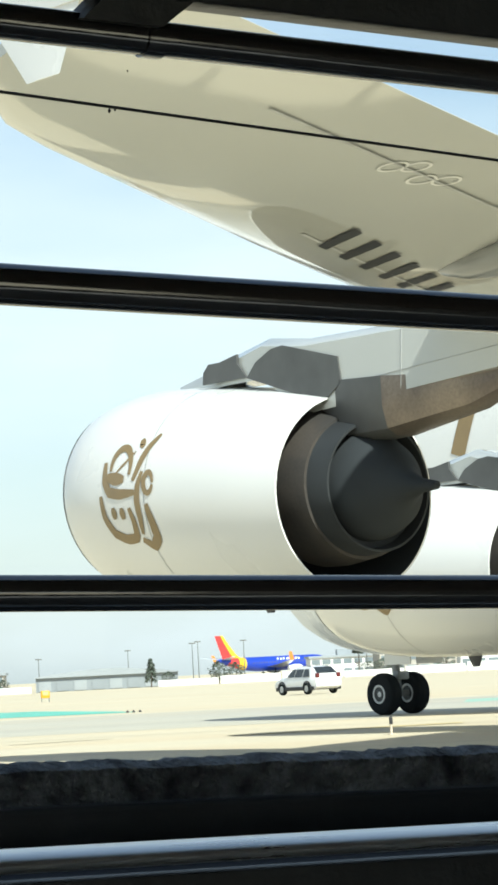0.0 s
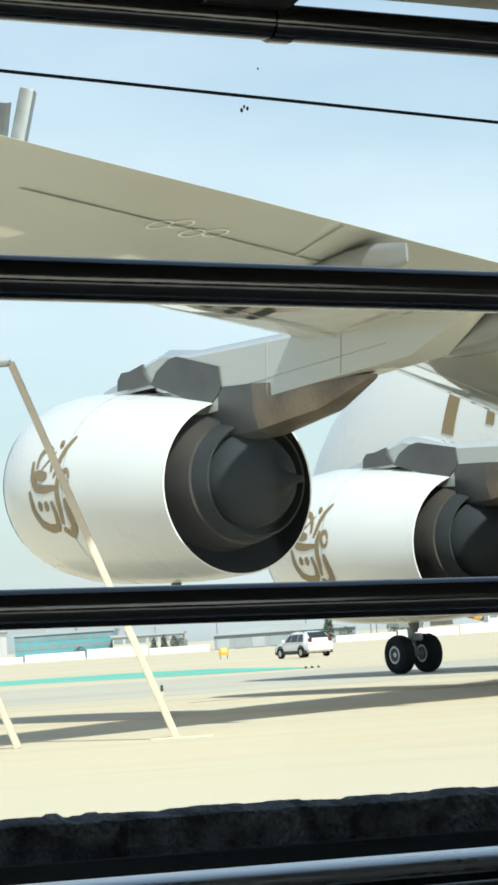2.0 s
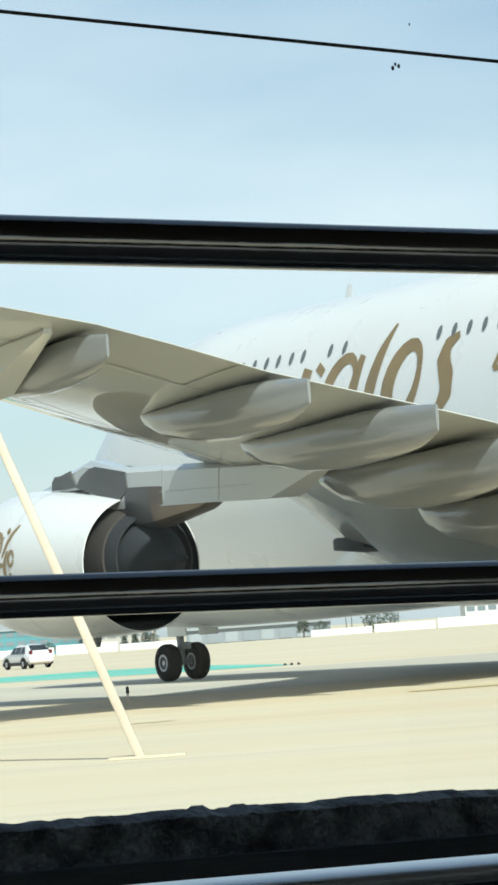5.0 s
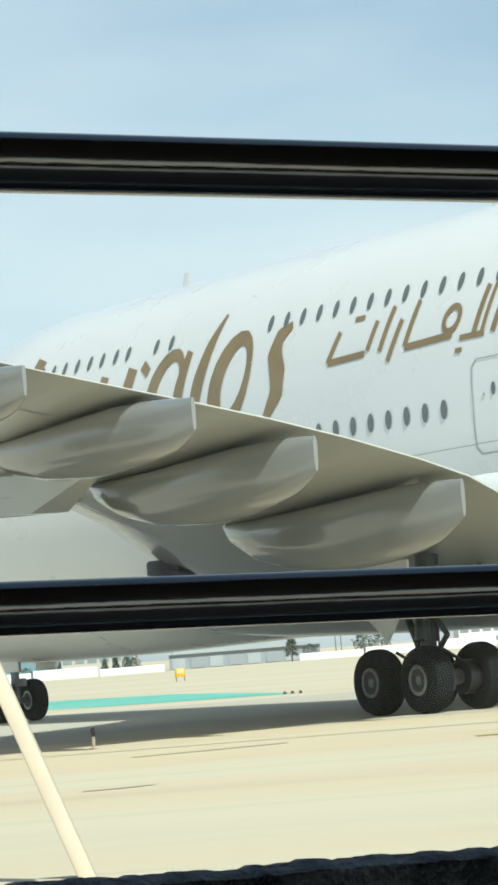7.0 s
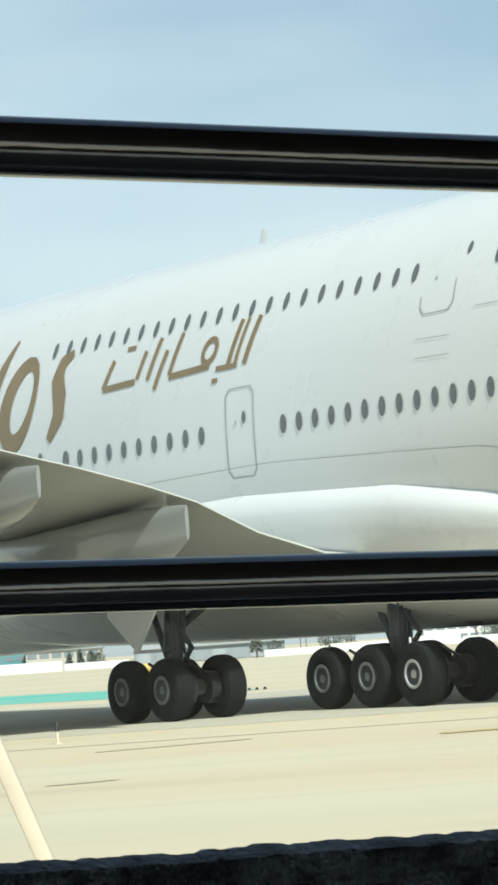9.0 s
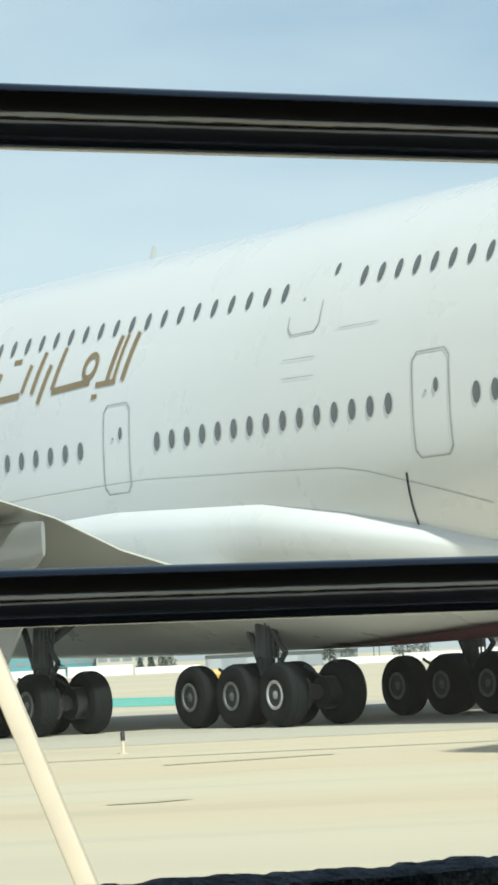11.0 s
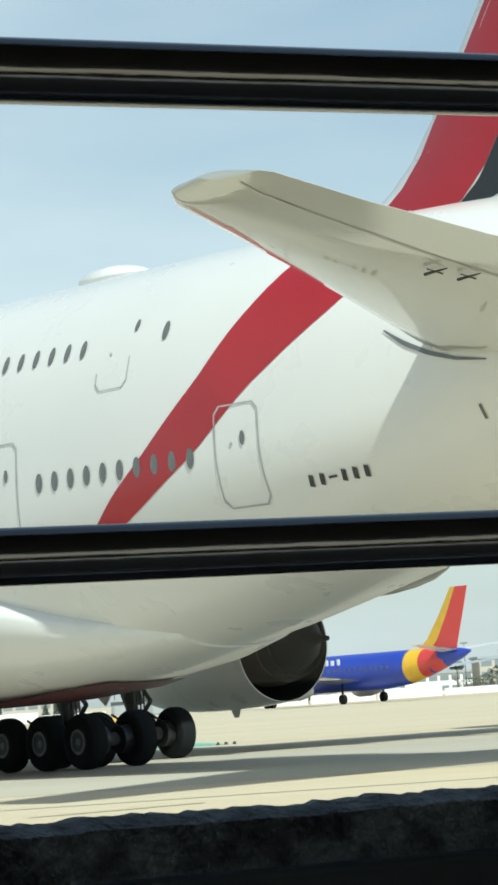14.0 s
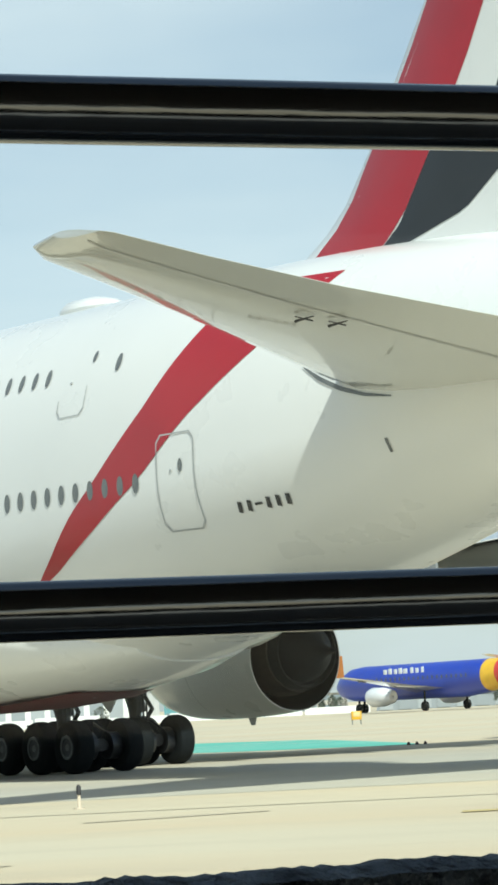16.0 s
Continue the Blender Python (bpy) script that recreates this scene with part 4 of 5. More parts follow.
nose_gear = new("nose_gear")
nose_gear.parent = airliner
tagged(nose_gear, "grey twin-wheel nose landing gear leg")
for x in (-0.55, 0.55):
    wheel(x, 5.0, 0.635, 0.46, nose_gear, RIM)
bm = bmesh.new()
tube(bm, (0, 35, 0.6), (0, 35.15, 2.9), 0.13)
tube(bm, (0, 35, 1.5), (0, 35.17, 3.0), 0.19)
tube(bm, (-0.5, 35, 0.635), (0.5, 35, 0.635), 0.10)
tube(bm, (0.1, 35.1, 1.7), (0.1, 36.6, 2.7), 0.07)
tube(bm, (-0.1, 35.1, 1.7), (-0.1, 36.6, 2.7), 0.07)
box(bm, (-0.22, 34.7, 1.05), (0.22, 34.95, 1.3), 0.04)
part("strut", bm, GEAR, nose_gear)
for sg in (-1, 1):
    bm = bmesh.new()
    box(bm, (sg * 0.62 - 0.03, 33.6, 1.5), (sg * 0.62 + 0.03, 34.8, 2.3), 0.02)
    part("gear_door", bm, WHITE, nose_gear)
for sg in (-1, 1):
    bm = bmesh.new()
    box(bm, (sg * 0.14 - 0.10, 35.12, 1.75), (sg * 0.14 + 0.10, 35.3, 1.95), 0.05)
    part("taxi_light", bm, RIM, nose_gear)


def bogie(x, st, axles, track, name, light):
    g = new(name)
    g.parent = airliner
    tagged(g, "%d-wheel main landing gear bogie with dark tyres" % (2 * axles))
    for a in range(axles):
        s_ = st + (a - (axles - 1) / 2) * 1.72
        for sg in (-1, 1):
            # the outboard wheel of axle `light` takes the lit flange colour, others the shaded
            wheel(x + sg * track / 2, s_, 0.70, 0.52, g, LITRIM if (a == light and sg < 0) else SHADERIM)
    bm = bmesh.new()
    span = (axles - 1) * 0.86
    tube(bm, (x, 40 - st - span - 0.15, 0.72), (x, 40 - st + span + 0.15, 0.72), 0.17)
    for a in range(axles):
        s_ = st + (a - (axles - 1) / 2) * 1.72
        tube(bm, (x - track / 2, 40 - s_, 0.70), (x + track / 2, 40 - s_, 0.70), 0.12)
        for sg in (-1, 1):
            tube(bm, (x + sg * track * 0.20, 40 - s_, 0.70), (x + sg * track * 0.33, 40 - s_, 0.70), 0.30, n=16)
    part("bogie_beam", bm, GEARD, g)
    bm = bmesh.new()
    tube(bm, (x, 40 - st, 0.75), (x * 0.96, 40 - st + 0.1, 3.2), 0.17)
    tube(bm, (x, 40 - st, 1.5), (x * 0.96, 40 - st + 0.1, 3.3), 0.25)
    tube(bm, (x, 40 - st + 0.1, 1.9), (x * 0.7, 40 - st + 0.3, 3.0), 0.10)
    tube(bm, (x, 40 - st - 0.2, 1.1), (x, 40 - st - 0.75, 1.6), 0.06)
    tube(bm, (x, 40 - st - 0.75, 1.6), (x, 40 - st - 0.25, 2.1), 0.06)
    tube(bm, (x + 0.15, 40 - st + 0.3, 1.0), (x + 0.15, 40 - st + 1.3, 2.9), 0.08)
    for k in range(4):
        tube(bm, (x - 0.2 + 0.12 * k, 40 - st - 0.22, 1.0), (x - 0.2 + 0.1 * k, 40 - st - 0.28, 2.4), 0.025, n=6)
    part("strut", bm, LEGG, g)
    if axles == 2:
        bm = bmesh.new()
        q = [(0.3, 1.55), (-0.6, 2.5), (-0.6, 3.2), (1.5, 3.2), (1.5, 2.4)]
        loft(bm, [[(x - 0.78 + d, 40 - st + a, b) for a, b in q] for d in (0, 0.06)])
        part("gear_door", bm, BELLY, g)
    # brake packs and hoses between the wheels
    for a in range(axles):
        s_ = st + (a - (axles - 1) / 2) * 1.72
        bm = bmesh.new()
        for sg in (-1, 1):
            lathe(bm, [(-0.14, 0.1), (-0.14, 0.36), (0.14, 0.36), (0.14, 0.1)], (x + sg * track * 0.24, 40 - s_, 0.70), "x", 18, True)
        tube(bm, (x - 0.3, 40 - s_ + 0.1, 0.95), (x - 0.1, 40 - s_ + 0.5, 1.25), 0.035, n=6)
        tube(bm, (x + 0.3, 40 - s_ - 0.1, 0.95), (x + 0.05, 40 - s_ + 0.35, 1.3), 0.035, n=6)
        part("brake_pack", bm, BLACKP, g)
    return g


bogie(-5.95, 34.66, 2, 1.36, "wing_gear", 9)
bogie(8.0, 34.66, 2, 1.36, "wing_gear", 9)
bogie(-2.32, 38.3, 3, 1.5, "body_gear", 2)
bogie(3.4, 38.3, 3, 1.5, "body_gear", 9)


# ---- service car, yellow vehicle, other aircraft ----
def car_body(bm, L, W, prof_low, prof_roof):
    """A lofted car shell; profiles are (along, height) of shoulder and roof lines."""
    rings = []
    for a, zl, zs, zr, wr in prof_low:
        hw = W / 2 * prof_roof(a)
        rings.append([(-hw * 0.94, a, zl), (-hw, a, (zl + zs) / 2), (-hw * 0.98, a, zs), (-hw * wr, a, zr), (hw * wr, a, zr), (hw * 0.98, a, zs), (hw, a, (zl + zs) / 2), (hw * 0.94, a, zl)])
    loft(bm, rings)
    return bm


def suv():
    e = empty("suv", "white sport utility car with black wheel arches driving on the taxiway", "car")
    bm = bmesh.new()
    P = [(2.24, 0.40, 0.60, 0.64, 0.7), (2.16, 0.3, 0.74, 0.80, 0.8), (1.9, 0.28, 0.86, 0.92, 0.84), (1.45, 0.28, 0.94, 1.02, 0.85), (1.05, 0.28, 0.97, 1.10, 0.84), (0.7, 0.28, 0.99, 1.32, 0.78), (0.25, 0.28, 1.01, 1.55, 0.72), (-0.3, 0.28, 1.03, 1.64, 0.73), (-0.9, 0.28, 1.05, 1.64, 0.72), (-1.4, 0.28, 1.07, 1.58, 0.71), (-1.75, 0.30, 1.08, 1.48, 0.72), (-2.02, 0.34, 1.06, 1.28, 0.76), (-2.22, 0.42, 0.96, 1.04, 0.86), (-2.27, 0.46, 0.80, 0.84, 0.88)]
    car_body(bm, 4.5, 1.86, P, lambda a: 1.0 - 0.1 * max(0, abs(a) - 1.7))
    part("body", bm, CARWHITE, e, "glossy white car body")
    for sg in (-1, 1):
        bm = bmesh.new()
        for a0, a1, b0, b1 in ((0.8, 0.0, 0.3, -0.03), (-0.06, -0.88, -0.08, -0.88), (-0.94, -1.72, -0.94, -1.4)):
            f = [bm.verts.new((sg * 0.94, a0, 1.02)), bm.verts.new((sg * 0.94, a1, 1.02)), bm.verts.new((sg * 0.745, b1, 1.48)), bm.verts.new((sg * 0.745, b0, 1.48))]
            bm.faces.new(f)
        part("side_window", bm, CARGLASS, e, "dark side windows", smooth=False)
        bm = bmesh.new()
        box(bm, (sg * 0.93 - 0.02, -2.1, 0.24), (sg * 0.93 + 0.02, 2.05, 0.46), 0.015)
        part("sill_trim", bm, PLASTIC, e)
        for c_ in (1.36, -1.36):
            bm = bmesh.new()
            pts = [(c_ + q * math.cos(a), 0.345 + q * math.sin(a)) for q, aa in ((0.46, np.linspace(0, math.pi, 13)), (0.37, np.linspace(math.pi, 0, 13))) for a in aa]
            loft(bm, [[(sg * x_, a, z) for a, z in pts] for x_ in (0.9, 0.955)])
            part("wheel_arch", bm, PLASTIC, e, "black plastic wheel arch", smooth=False)
        bm = bmesh.new()
        box(bm, (sg * 1.02 - 0.09, 0.68, 1.02), (sg * 1.02 + 0.09, 0.84, 1.18), 0.03)
        part("mirror", bm, CARWHITE, e)
        bm = bmesh.new()
        box(bm, (sg * 0.72 - 0.13, -2.27, 0.95), (sg * 0.72 + 0.13, -2.16, 1.22), 0.03)
        part("tail_light", bm, LAMPRED, e)
        bm = bmesh.new()
        tube(bm, (sg * 0.6, 0.0, 1.64), (sg * 0.6, -1.4, 1.62), 0.025, n=6)
        part("roof_rail", bm, GALV, e)
    bm = bmesh.new()
    bm.faces.new([bm.verts.new(v) for v in ((-0.6, -1.6, 1.55), (0.6, -1.6, 1.55), (0.68, -2.1, 1.2), (-0.68, -2.1, 1.2))])
    bmesh.ops.translate(bm, verts=bm.verts, vec=(0, -0.03, 0.03))
    part("rear_window", bm, CARGLASS, e, smooth=False)
    for x in (-0.88, 0.88):
        for a in (1.36, -1.36):
            w = new("wheel")
            w.parent = e
            w.matrix_basis = pose(x, a, 0.345)
            bm = bmesh.new()
            lathe(bm, [(-0.1, 0.2), (-0.12, 0.26), (-0.1, 0.335), (0, 0.345), (0.1, 0.335), (0.12, 0.26), (0.1, 0.2)], (0, 0, 0), "x", 24)
            part("tyre", bm, TYRE, w)
            bm = bmesh.new()
            lathe(bm, [(-0.09, 0.21), (-0.06, 0.17), (-0.08, 0.02), (0.08, 0.02), (0.06, 0.17), (0.09, 0.21)], (0, 0, 0), "x", 16, True)
            part("rim", bm, RIM, w)
            CAR_WHEELS.append(w)
    return e


CAR_WHEELS = []
car = suv()

sign = empty("guidance_sign", "small yellow airfield guidance sign box on short legs", "sign", "", pose(-5.4, 203, 0, 0, 0, 12))
bm = bmesh.new()
box(bm, (-0.33, -0.14, 0.3), (0.33, 0.14, 0.85), 0.03)
part("sign_box", bm, YELLOW, sign)
bm = bmesh.new()
box(bm, (-0.22, -0.155, 0.5), (0.22, -0.135, 0.78), 0.004)
part("sign_face", bm, YELLOWL, sign, "dark plain bar on the sign face")
for x in (-0.28, 0.28):
    bm = bmesh.new()
    tube(bm, (x, 0, 0), (x, 0, 0.32), 0.035, n=8)
    part("leg", bm, GALV, sign)


def narrowbody(name_label):
    """A twin-engined blue airliner with a red, orange and yellow tail; nose towards +y."""
    e = empty("jet_airliner", name_label, "aircraft")
    P = [(19.6, 0.05, 3.0), (19.2, 0.6, 3.0), (18, 1.25, 3.1), (16, 1.75, 3.25), (14, 1.88, 3.3), (-6, 1.88, 3.3), (-10, 1.7, 3.5), (-14, 1.2, 3.95), (-18, 0.55, 4.5), (-19.5, 0.15, 4.7)]
    bm = bmesh.new()
    loft(bm, [[(r * math.cos(2 * math.pi * i / 24), y, z + 1.05 * r * math.sin(2 * math.pi * i / 24)) for i in range(24)] for y, r, z in P])
    f = part("fuselage", bm, BLUE, e, "royal blue fuselage")
    bm = bmesh.new()
    loft(bm, [[(1.01 * r * math.cos(2 * math.pi * i / 24), y, z + 1.06 * r * math.sin(2 * math.pi * i / 24) - 0.0) for i in range(24)] for y, r, z in [(-10.4, 1.65, 3.55), (-11.5, 1.52, 3.68), (-12.6, 1.4, 3.8)]], False)
    part("tail_band", bm, TAILYEL, e, "yellow band")
    bm = bmesh.new()
    loft(bm, [[(1.01 * r * math.cos(2 * math.pi * i / 24), y, z + 1.06 * r * math.sin(2 * math.pi * i / 24)) for i in range(24)] for y, r, z in [(-12.6, 1.4, 3.8), (-14.5, 1.12, 4.02), (-16, 0.86, 4.2)]], False)
    part("tail_band", bm, TAILRED, e, "red band")
    for mat, a, b in ((TAILYEL, 0.0, 0.38), (TAILRED, 0.38, 1.0)):
        bm = bmesh.new()
        rows_ = []
        for z, le, te in ((5.0, -11.0, -17.4), (6.2, -12.8, -17.8), (8.6, -14.9, -18.7), (11.4, -17.0, -19.7)):
            y0, y1 = le + (te - le) * a, le + (te - le) * b
            t0, t1 = 0.22 * math.sin(math.pi * min(0.97, a + 0.03)), 0.22 * math.sin(math.pi * min(0.97, b))
            rows_.append([(-t0, y0, z), (-t1, y1, z), (t1, y1, z), (t0, y0, z)])
        loft(bm, rows_)
        part("fin_panel", bm, mat, e, "painted tail fin panel", smooth=False)
    for sg in (-1, 1):
        bm = bmesh.new()
        loft(bm, [[(sg * x, le - (le - te) * u, z + v * (le - te)) for u, v in ((0, 0), (0.3, 0.06), (1, 0), (0.3, -0.05))] for x, le, te, z in ((1.2, 4.5, -3.6, 2.4), (6, 0.6, -3.8, 2.9), (17, -6.0, -7.6, 4.0))])
        part("wing", bm, WINGGREY, e)
        bm = bmesh.new()
        loft(bm, [[(sg * x, le - (le - te) * u, z + v * (le - te)) for u, v in ((0, 0), (0.3, 0.06), (1, 0), (0.3, -0.05))] for x, le, te, z in ((17, -6.0, -7.6, 4.0), (17.5, -7.2, -8.2, 6.2))])
        part("winglet", bm, TAILORG, e)
        bm = bmesh.new()
        loft(bm, [[(sg * x, le - (le - te) * u, z + v * (le - te)) for u, v in ((0, 0), (0.3, 0.06), (1, 0), (0.3, -0.05))] for x, le, te, z in ((0.4, -14.6, -18.2, 4.9), (7, -18.2, -19.8, 5.6))])
        part("tailplane", bm, WHITE, e)
        bm = bmesh.new()
        lathe(bm, [(3.6, 0.8), (3.9, 0.95), (3.4, 1.08), (1.6, 1.05), (0.0, 0.75), (-0.3, 0.5), (-0.2, 0.1)], (sg * 4.9, 1.6, 1.75), "y", 20)
        part("engine", bm, CARWHITE, e, "white engine with a dark inlet")
        bm = bmesh.new()
        lathe(bm, [(3.7, 0.02), (3.5, 0.86)], (sg * 4.9, 1.6, 1.75), "y", 20)
        part("engine_inlet", bm, DUCT, e)
        bm = bmesh.new()
        for k in range(24):
            y = 12.5 - k * 0.9
            v = [bm.verts.new((sg * 1.90, y + a, z)) for a, z in ((-0.13, 3.45), (0.13, 3.45), (0.13, 3.85), (-0.13, 3.85))]
            bm.faces.new(v)
        tagged(part("window_row", bm, GLASSD, f, smooth=False), kind="stuff")
        for k, (y0, w) in enumerate(((7.2, 0.7), (6.2, 0.7), (5.2, 0.6), (4.2, 0.7), (3.2, 0.8), (2.0, 0.6), (1.0, 0.6), (0.0, 0.5))):
            bm = bmesh.new()
            box(bm, (sg * 1.9 - 0.02, y0, 3.95), (sg * 1.9 + 0.02, y0 + w, 4.75 + 0.1 * (k % 2)), 0.01)
            o = part("marking_bar", bm, CARWHITE, f, "plain white marking shape")
            o.matrix_basis = pose(-sg * 0.26, 0, 0.0)
        for y in (15.0, -1.6):
            bm = bmesh.new()
            x = sg * (0.35 if y > 0 else 2.8)
            lathe(bm, [(-0.2, 0.2), (-0.2, 0.52), (0.2, 0.52), (0.2, 0.2)], (x, y, 0.55), "x", 18, True)
            tube(bm, (x, y, 0.5), (x, y, 2.2), 0.12, n=8)
            part("landing_gear", bm, TYRE, e)
    return e


jet_far = narrowbody("blue airliner with red and orange tail far across the airfield")
jet_near = narrowbody("blue airliner with yellow and red tail taxiing beyond the apron")


# ---- distance: wall, buildings, trees ----
bm = bmesh.new()
for i in range(60):
    x0 = -250 + i * 8.5
    if -14 < x0 + 4 < 9:
        continue
    box(bm, (x0, 390 + 0.03 * x0, 0), (x0 + 8.2, 390.4 + 0.03 * x0, 0.9 + 0.2 * (i % 3)), 0.03)
tagged(part("wall_perimeter", bm, WALLW, smooth=False), "low white perimeter wall panels beyond the airfield", "wall", kind="structure")


def hangar(x, y, w, d, h, label, mat=HANGAR, roof=HROOF, turn=0.0, bays=8):
    e = empty("hangar", label, "building", "", pose(x, y, 0, 0, 0, turn))
    bm = bmesh.new()
    box(bm, (-w / 2, 0, 0), (w / 2, d, h * 0.72))
    part("wall", bm, mat, e, smooth=False)
    bm = bmesh.new()
    n = 10
    rings = []
    for y_ in (-0.5, d + 0.5):
        rings.append([(w / 2 * 1.02 * u, y_, h * 0.70 + h * 0.30 * (1 - abs(u) ** 1.6)) for u in np.linspace(-1, 1, n)] + [(w / 2 * 1.02, y_, h * 0.66), (-w / 2 * 1.02, y_, h * 0.66)])
    loft(bm, rings)
    part("roof", bm, roof, e, smooth=False)
    for k in range(bays):
        bm = bmesh.new()
        a = -w / 2 + w * (k + 0.15) / bays
        box(bm, (a, -0.12, 0.1), (a + w * 0.7 / bays, 0.02, h * 0.5))
        part("door", bm, HANGAR if k % 2 else HROOF, e, smooth=False)
    return e


def block(x, y, w, d, h, floors, label, mat, glass=FARGLASS, turn=0.0, cols=10):
    e = empty("office_building", label, "building", "", pose(x, y, 0, 0, 0, turn))
    bm = bmesh.new()
    box(bm, (-w / 2, 0, 0), (w / 2, d, h))
    part("wall", bm, mat, e, smooth=False)
    bm = bmesh.new()
    box(bm, (-w / 2 - 0.3, -0.3, h), (w / 2 + 0.3, d + 0.3, h + 0.35))
    box(bm, (-w * 0.2, d * 0.3, h + 0.35), (w * 0.1, d * 0.6, h + 1.3))
    part("roof", bm, HROOF, e, smooth=False)
    fh = h / floors
    for f in range(floors):
        for k in range(cols):
            bm = bmesh.new()
            a = -w / 2 + w * (k + 0.12) / cols
            box(bm, (a, -0.06, f * fh + fh * 0.3), (a + w * 0.76 / cols, 0.02, f * fh + fh * 0.8))
            part("window", bm, glass, e, smooth=False)
    return e


hangar(-2.08, 405.6, 20.1, 18.2, 3.0, "long grey arched-roof hangar beyond the perimeter wall")
block(-35.75, 435.5, 15.0, 13, 3.9, 3, "teal glass office building with red base", TEAL, FARGLASS, cols=9)
block(-22.75, 429, 10.4, 10.4, 2.75, 2, "low grey flat-roofed building", BEIGEB, cols=6)
block(38.5, 470, 15.6, 13, 3.04, 2, "pale low terminal building", WALLW, cols=9)
block(45, 435.5, 11.7, 13, 4.63, 3, "beige low building behind the wall", BEIGEB, cols=6)
block(64, 455, 20.8, 15.6, 4.29, 2, "pale flat-roofed cargo building", WALLW, cols=10)
hangar(-59.8, 455, 23.4, 18.2, 7.15, "pale grey hangar far across the airfield", WALLW)
hangar(80.6, 468, 33.8, 20.8, 7.8, "pale grey cargo hangar far across the airfield", HANGAR)


def tree(x, y, h, w, shape, label, seed):
    rnd = random.Random(seed)
    x, y, h, w = 1.3 * x, 1.3 * y, 0.68 * h, 0.95 * w
    e = empty("tree", label, "tree", "far trees", pose(x, y, 0))
    bm = bmesh.new()
    tube(bm, (0, 0, 0), (0.05 * w, 0, h * 0.5), 0.05 * h * 0.5, 0.02 * h, 8)
    tube(bm, (0.05 * w, 0, h * 0.5), (0, 0, h * 0.9), 0.02 * h, 0.006 * h, 6)
    for k in range(7):
        a, z = rnd.uniform(0, 6.28), h * rnd.uniform(0.25, 0.7)
        tube(bm, (0.03 * w, 0, z), (0.4 * w * math.cos(a), 0.4 * w * math.sin(a), z + 0.15 * h), 0.012 * h, 0.004 * h, 5)
    part("trunk", bm, BARK, e)
    bm = bmesh.new()
    for k in range(420):
        u = rnd.random()
        z = h * (0.18 + 0.82 * u)
        if shape == "cone":
            r = w * 0.5 * (1 - u) ** 0.8 + 0.04 * w
        elif shape == "palm":
            z, r = h * (0.8 + 0.2 * rnd.random()), w * 0.5
        else:
            r = w * 0.5 * math.sqrt(max(0.02, 1 - (2 * u - 0.9) ** 2))
        a, q = rnd.uniform(0, 6.28), r * math.sqrt(rnd.uniform(0.15, 1)) * rnd.uniform(0.7, 1.12)
        c = Vector((q * math.cos(a), q * math.sin(a), z))
        s_ = 0.07 * h * rnd.uniform(0.5, 1.1)
        d = [Vector((rnd.gauss(0, 1), rnd.gauss(0, 1), rnd.gauss(0, 0.7))).normalized() * s_ for _ in range(3)]
        bm.faces.new([bm.verts.new(c + v) for v in (d[0], d[1], d[2], -d[0])])
    part("crown", bm, LEAF, e, smooth=False)
    return e


for i, (x, y, h, w, sh) in enumerate(((3.1, 300, 5.6, 2.2, "cone"), (5.0, 306, 3.0, 2.6, "round"), (10.5, 310, 4.6, 3.0, "round"), (12.6, 318, 4.2, 3.4, "round"), (-15.6, 306, 3.4, 1.3, "cone"), (-14.6, 308, 3.9, 1.3, "cone"), (-13.4, 306, 3.5, 1.5, "round"), (-12.6, 304, 3.0, 2.2, "round"),
                                  (27, 312, 3.0, 4.4, "round"), (29, 318, 3.4, 4.0, "round"), (28, 340, 6.4, 2.0, "palm"), (31, 325, 5.0, 4.6, "round"), (34, 330, 6.6, 2.0, "palm"), (36, 318, 4.4, 3.6, "round"), (-24, 312, 2.6, 2.4, "round"), (-38, 318, 3.6, 2.6, "round"), (47, 330, 5.0, 4.0, "round"), (52, 330, 6.4, 2.0, "palm"))):
    tree(x, y, h, w, sh, {"cone": "dark conifer beyond the perimeter wall", "round": "dark rounded tree beyond the perimeter wall", "palm": "tall palm beyond the perimeter wall"}[sh], i)
for i, (x, y, h) in enumerate(((0.8, 340, 5.5), (8.2, 330, 6.0), (9.2, 345, 6.4), (-9.6, 335, 4.8), (14.5, 340, 6.2), (29, 340, 7.0), (-20.5, 340, 6.0))):
    e = empty("light_mast", "thin grey light mast far across the airfield", "lamp post", "far masts", pose(1.3 * x, 1.3 * y, 0))
    bm = bmesh.new()
    tube(bm, (0, 0, 0), (0, 0, h), 0.09, 0.05, 8)
    part("pole", bm, GALV, e)
    bm = bmesh.new()
    box(bm, (-0.5, -0.1, h), (0.5, 0.1, h + 0.2), 0.03)
    part("lamp_head", bm, GALV, e)

# ---- jet blast fence beside the apron ----
fence = empty("blast_fence", "tall jet blast fence with cream diagonal braces and grey corrugated panel", "fence")


def beam(name, a, b, w, d, mat, parent, label=""):
    bm = bmesh.new()
    a, b = Vector(a), Vector(b)
    q = (b - a).to_track_quat("Z", "Y")
    L = (b - a).length
    box(bm, (-w / 2, -d / 2, 0), (w / 2, d / 2, L), 0.02)
    o = part(name, bm, mat, parent, label)
    o.matrix_basis = Matrix.Translation(a) @ q.to_matrix().to_4x4()
    return o


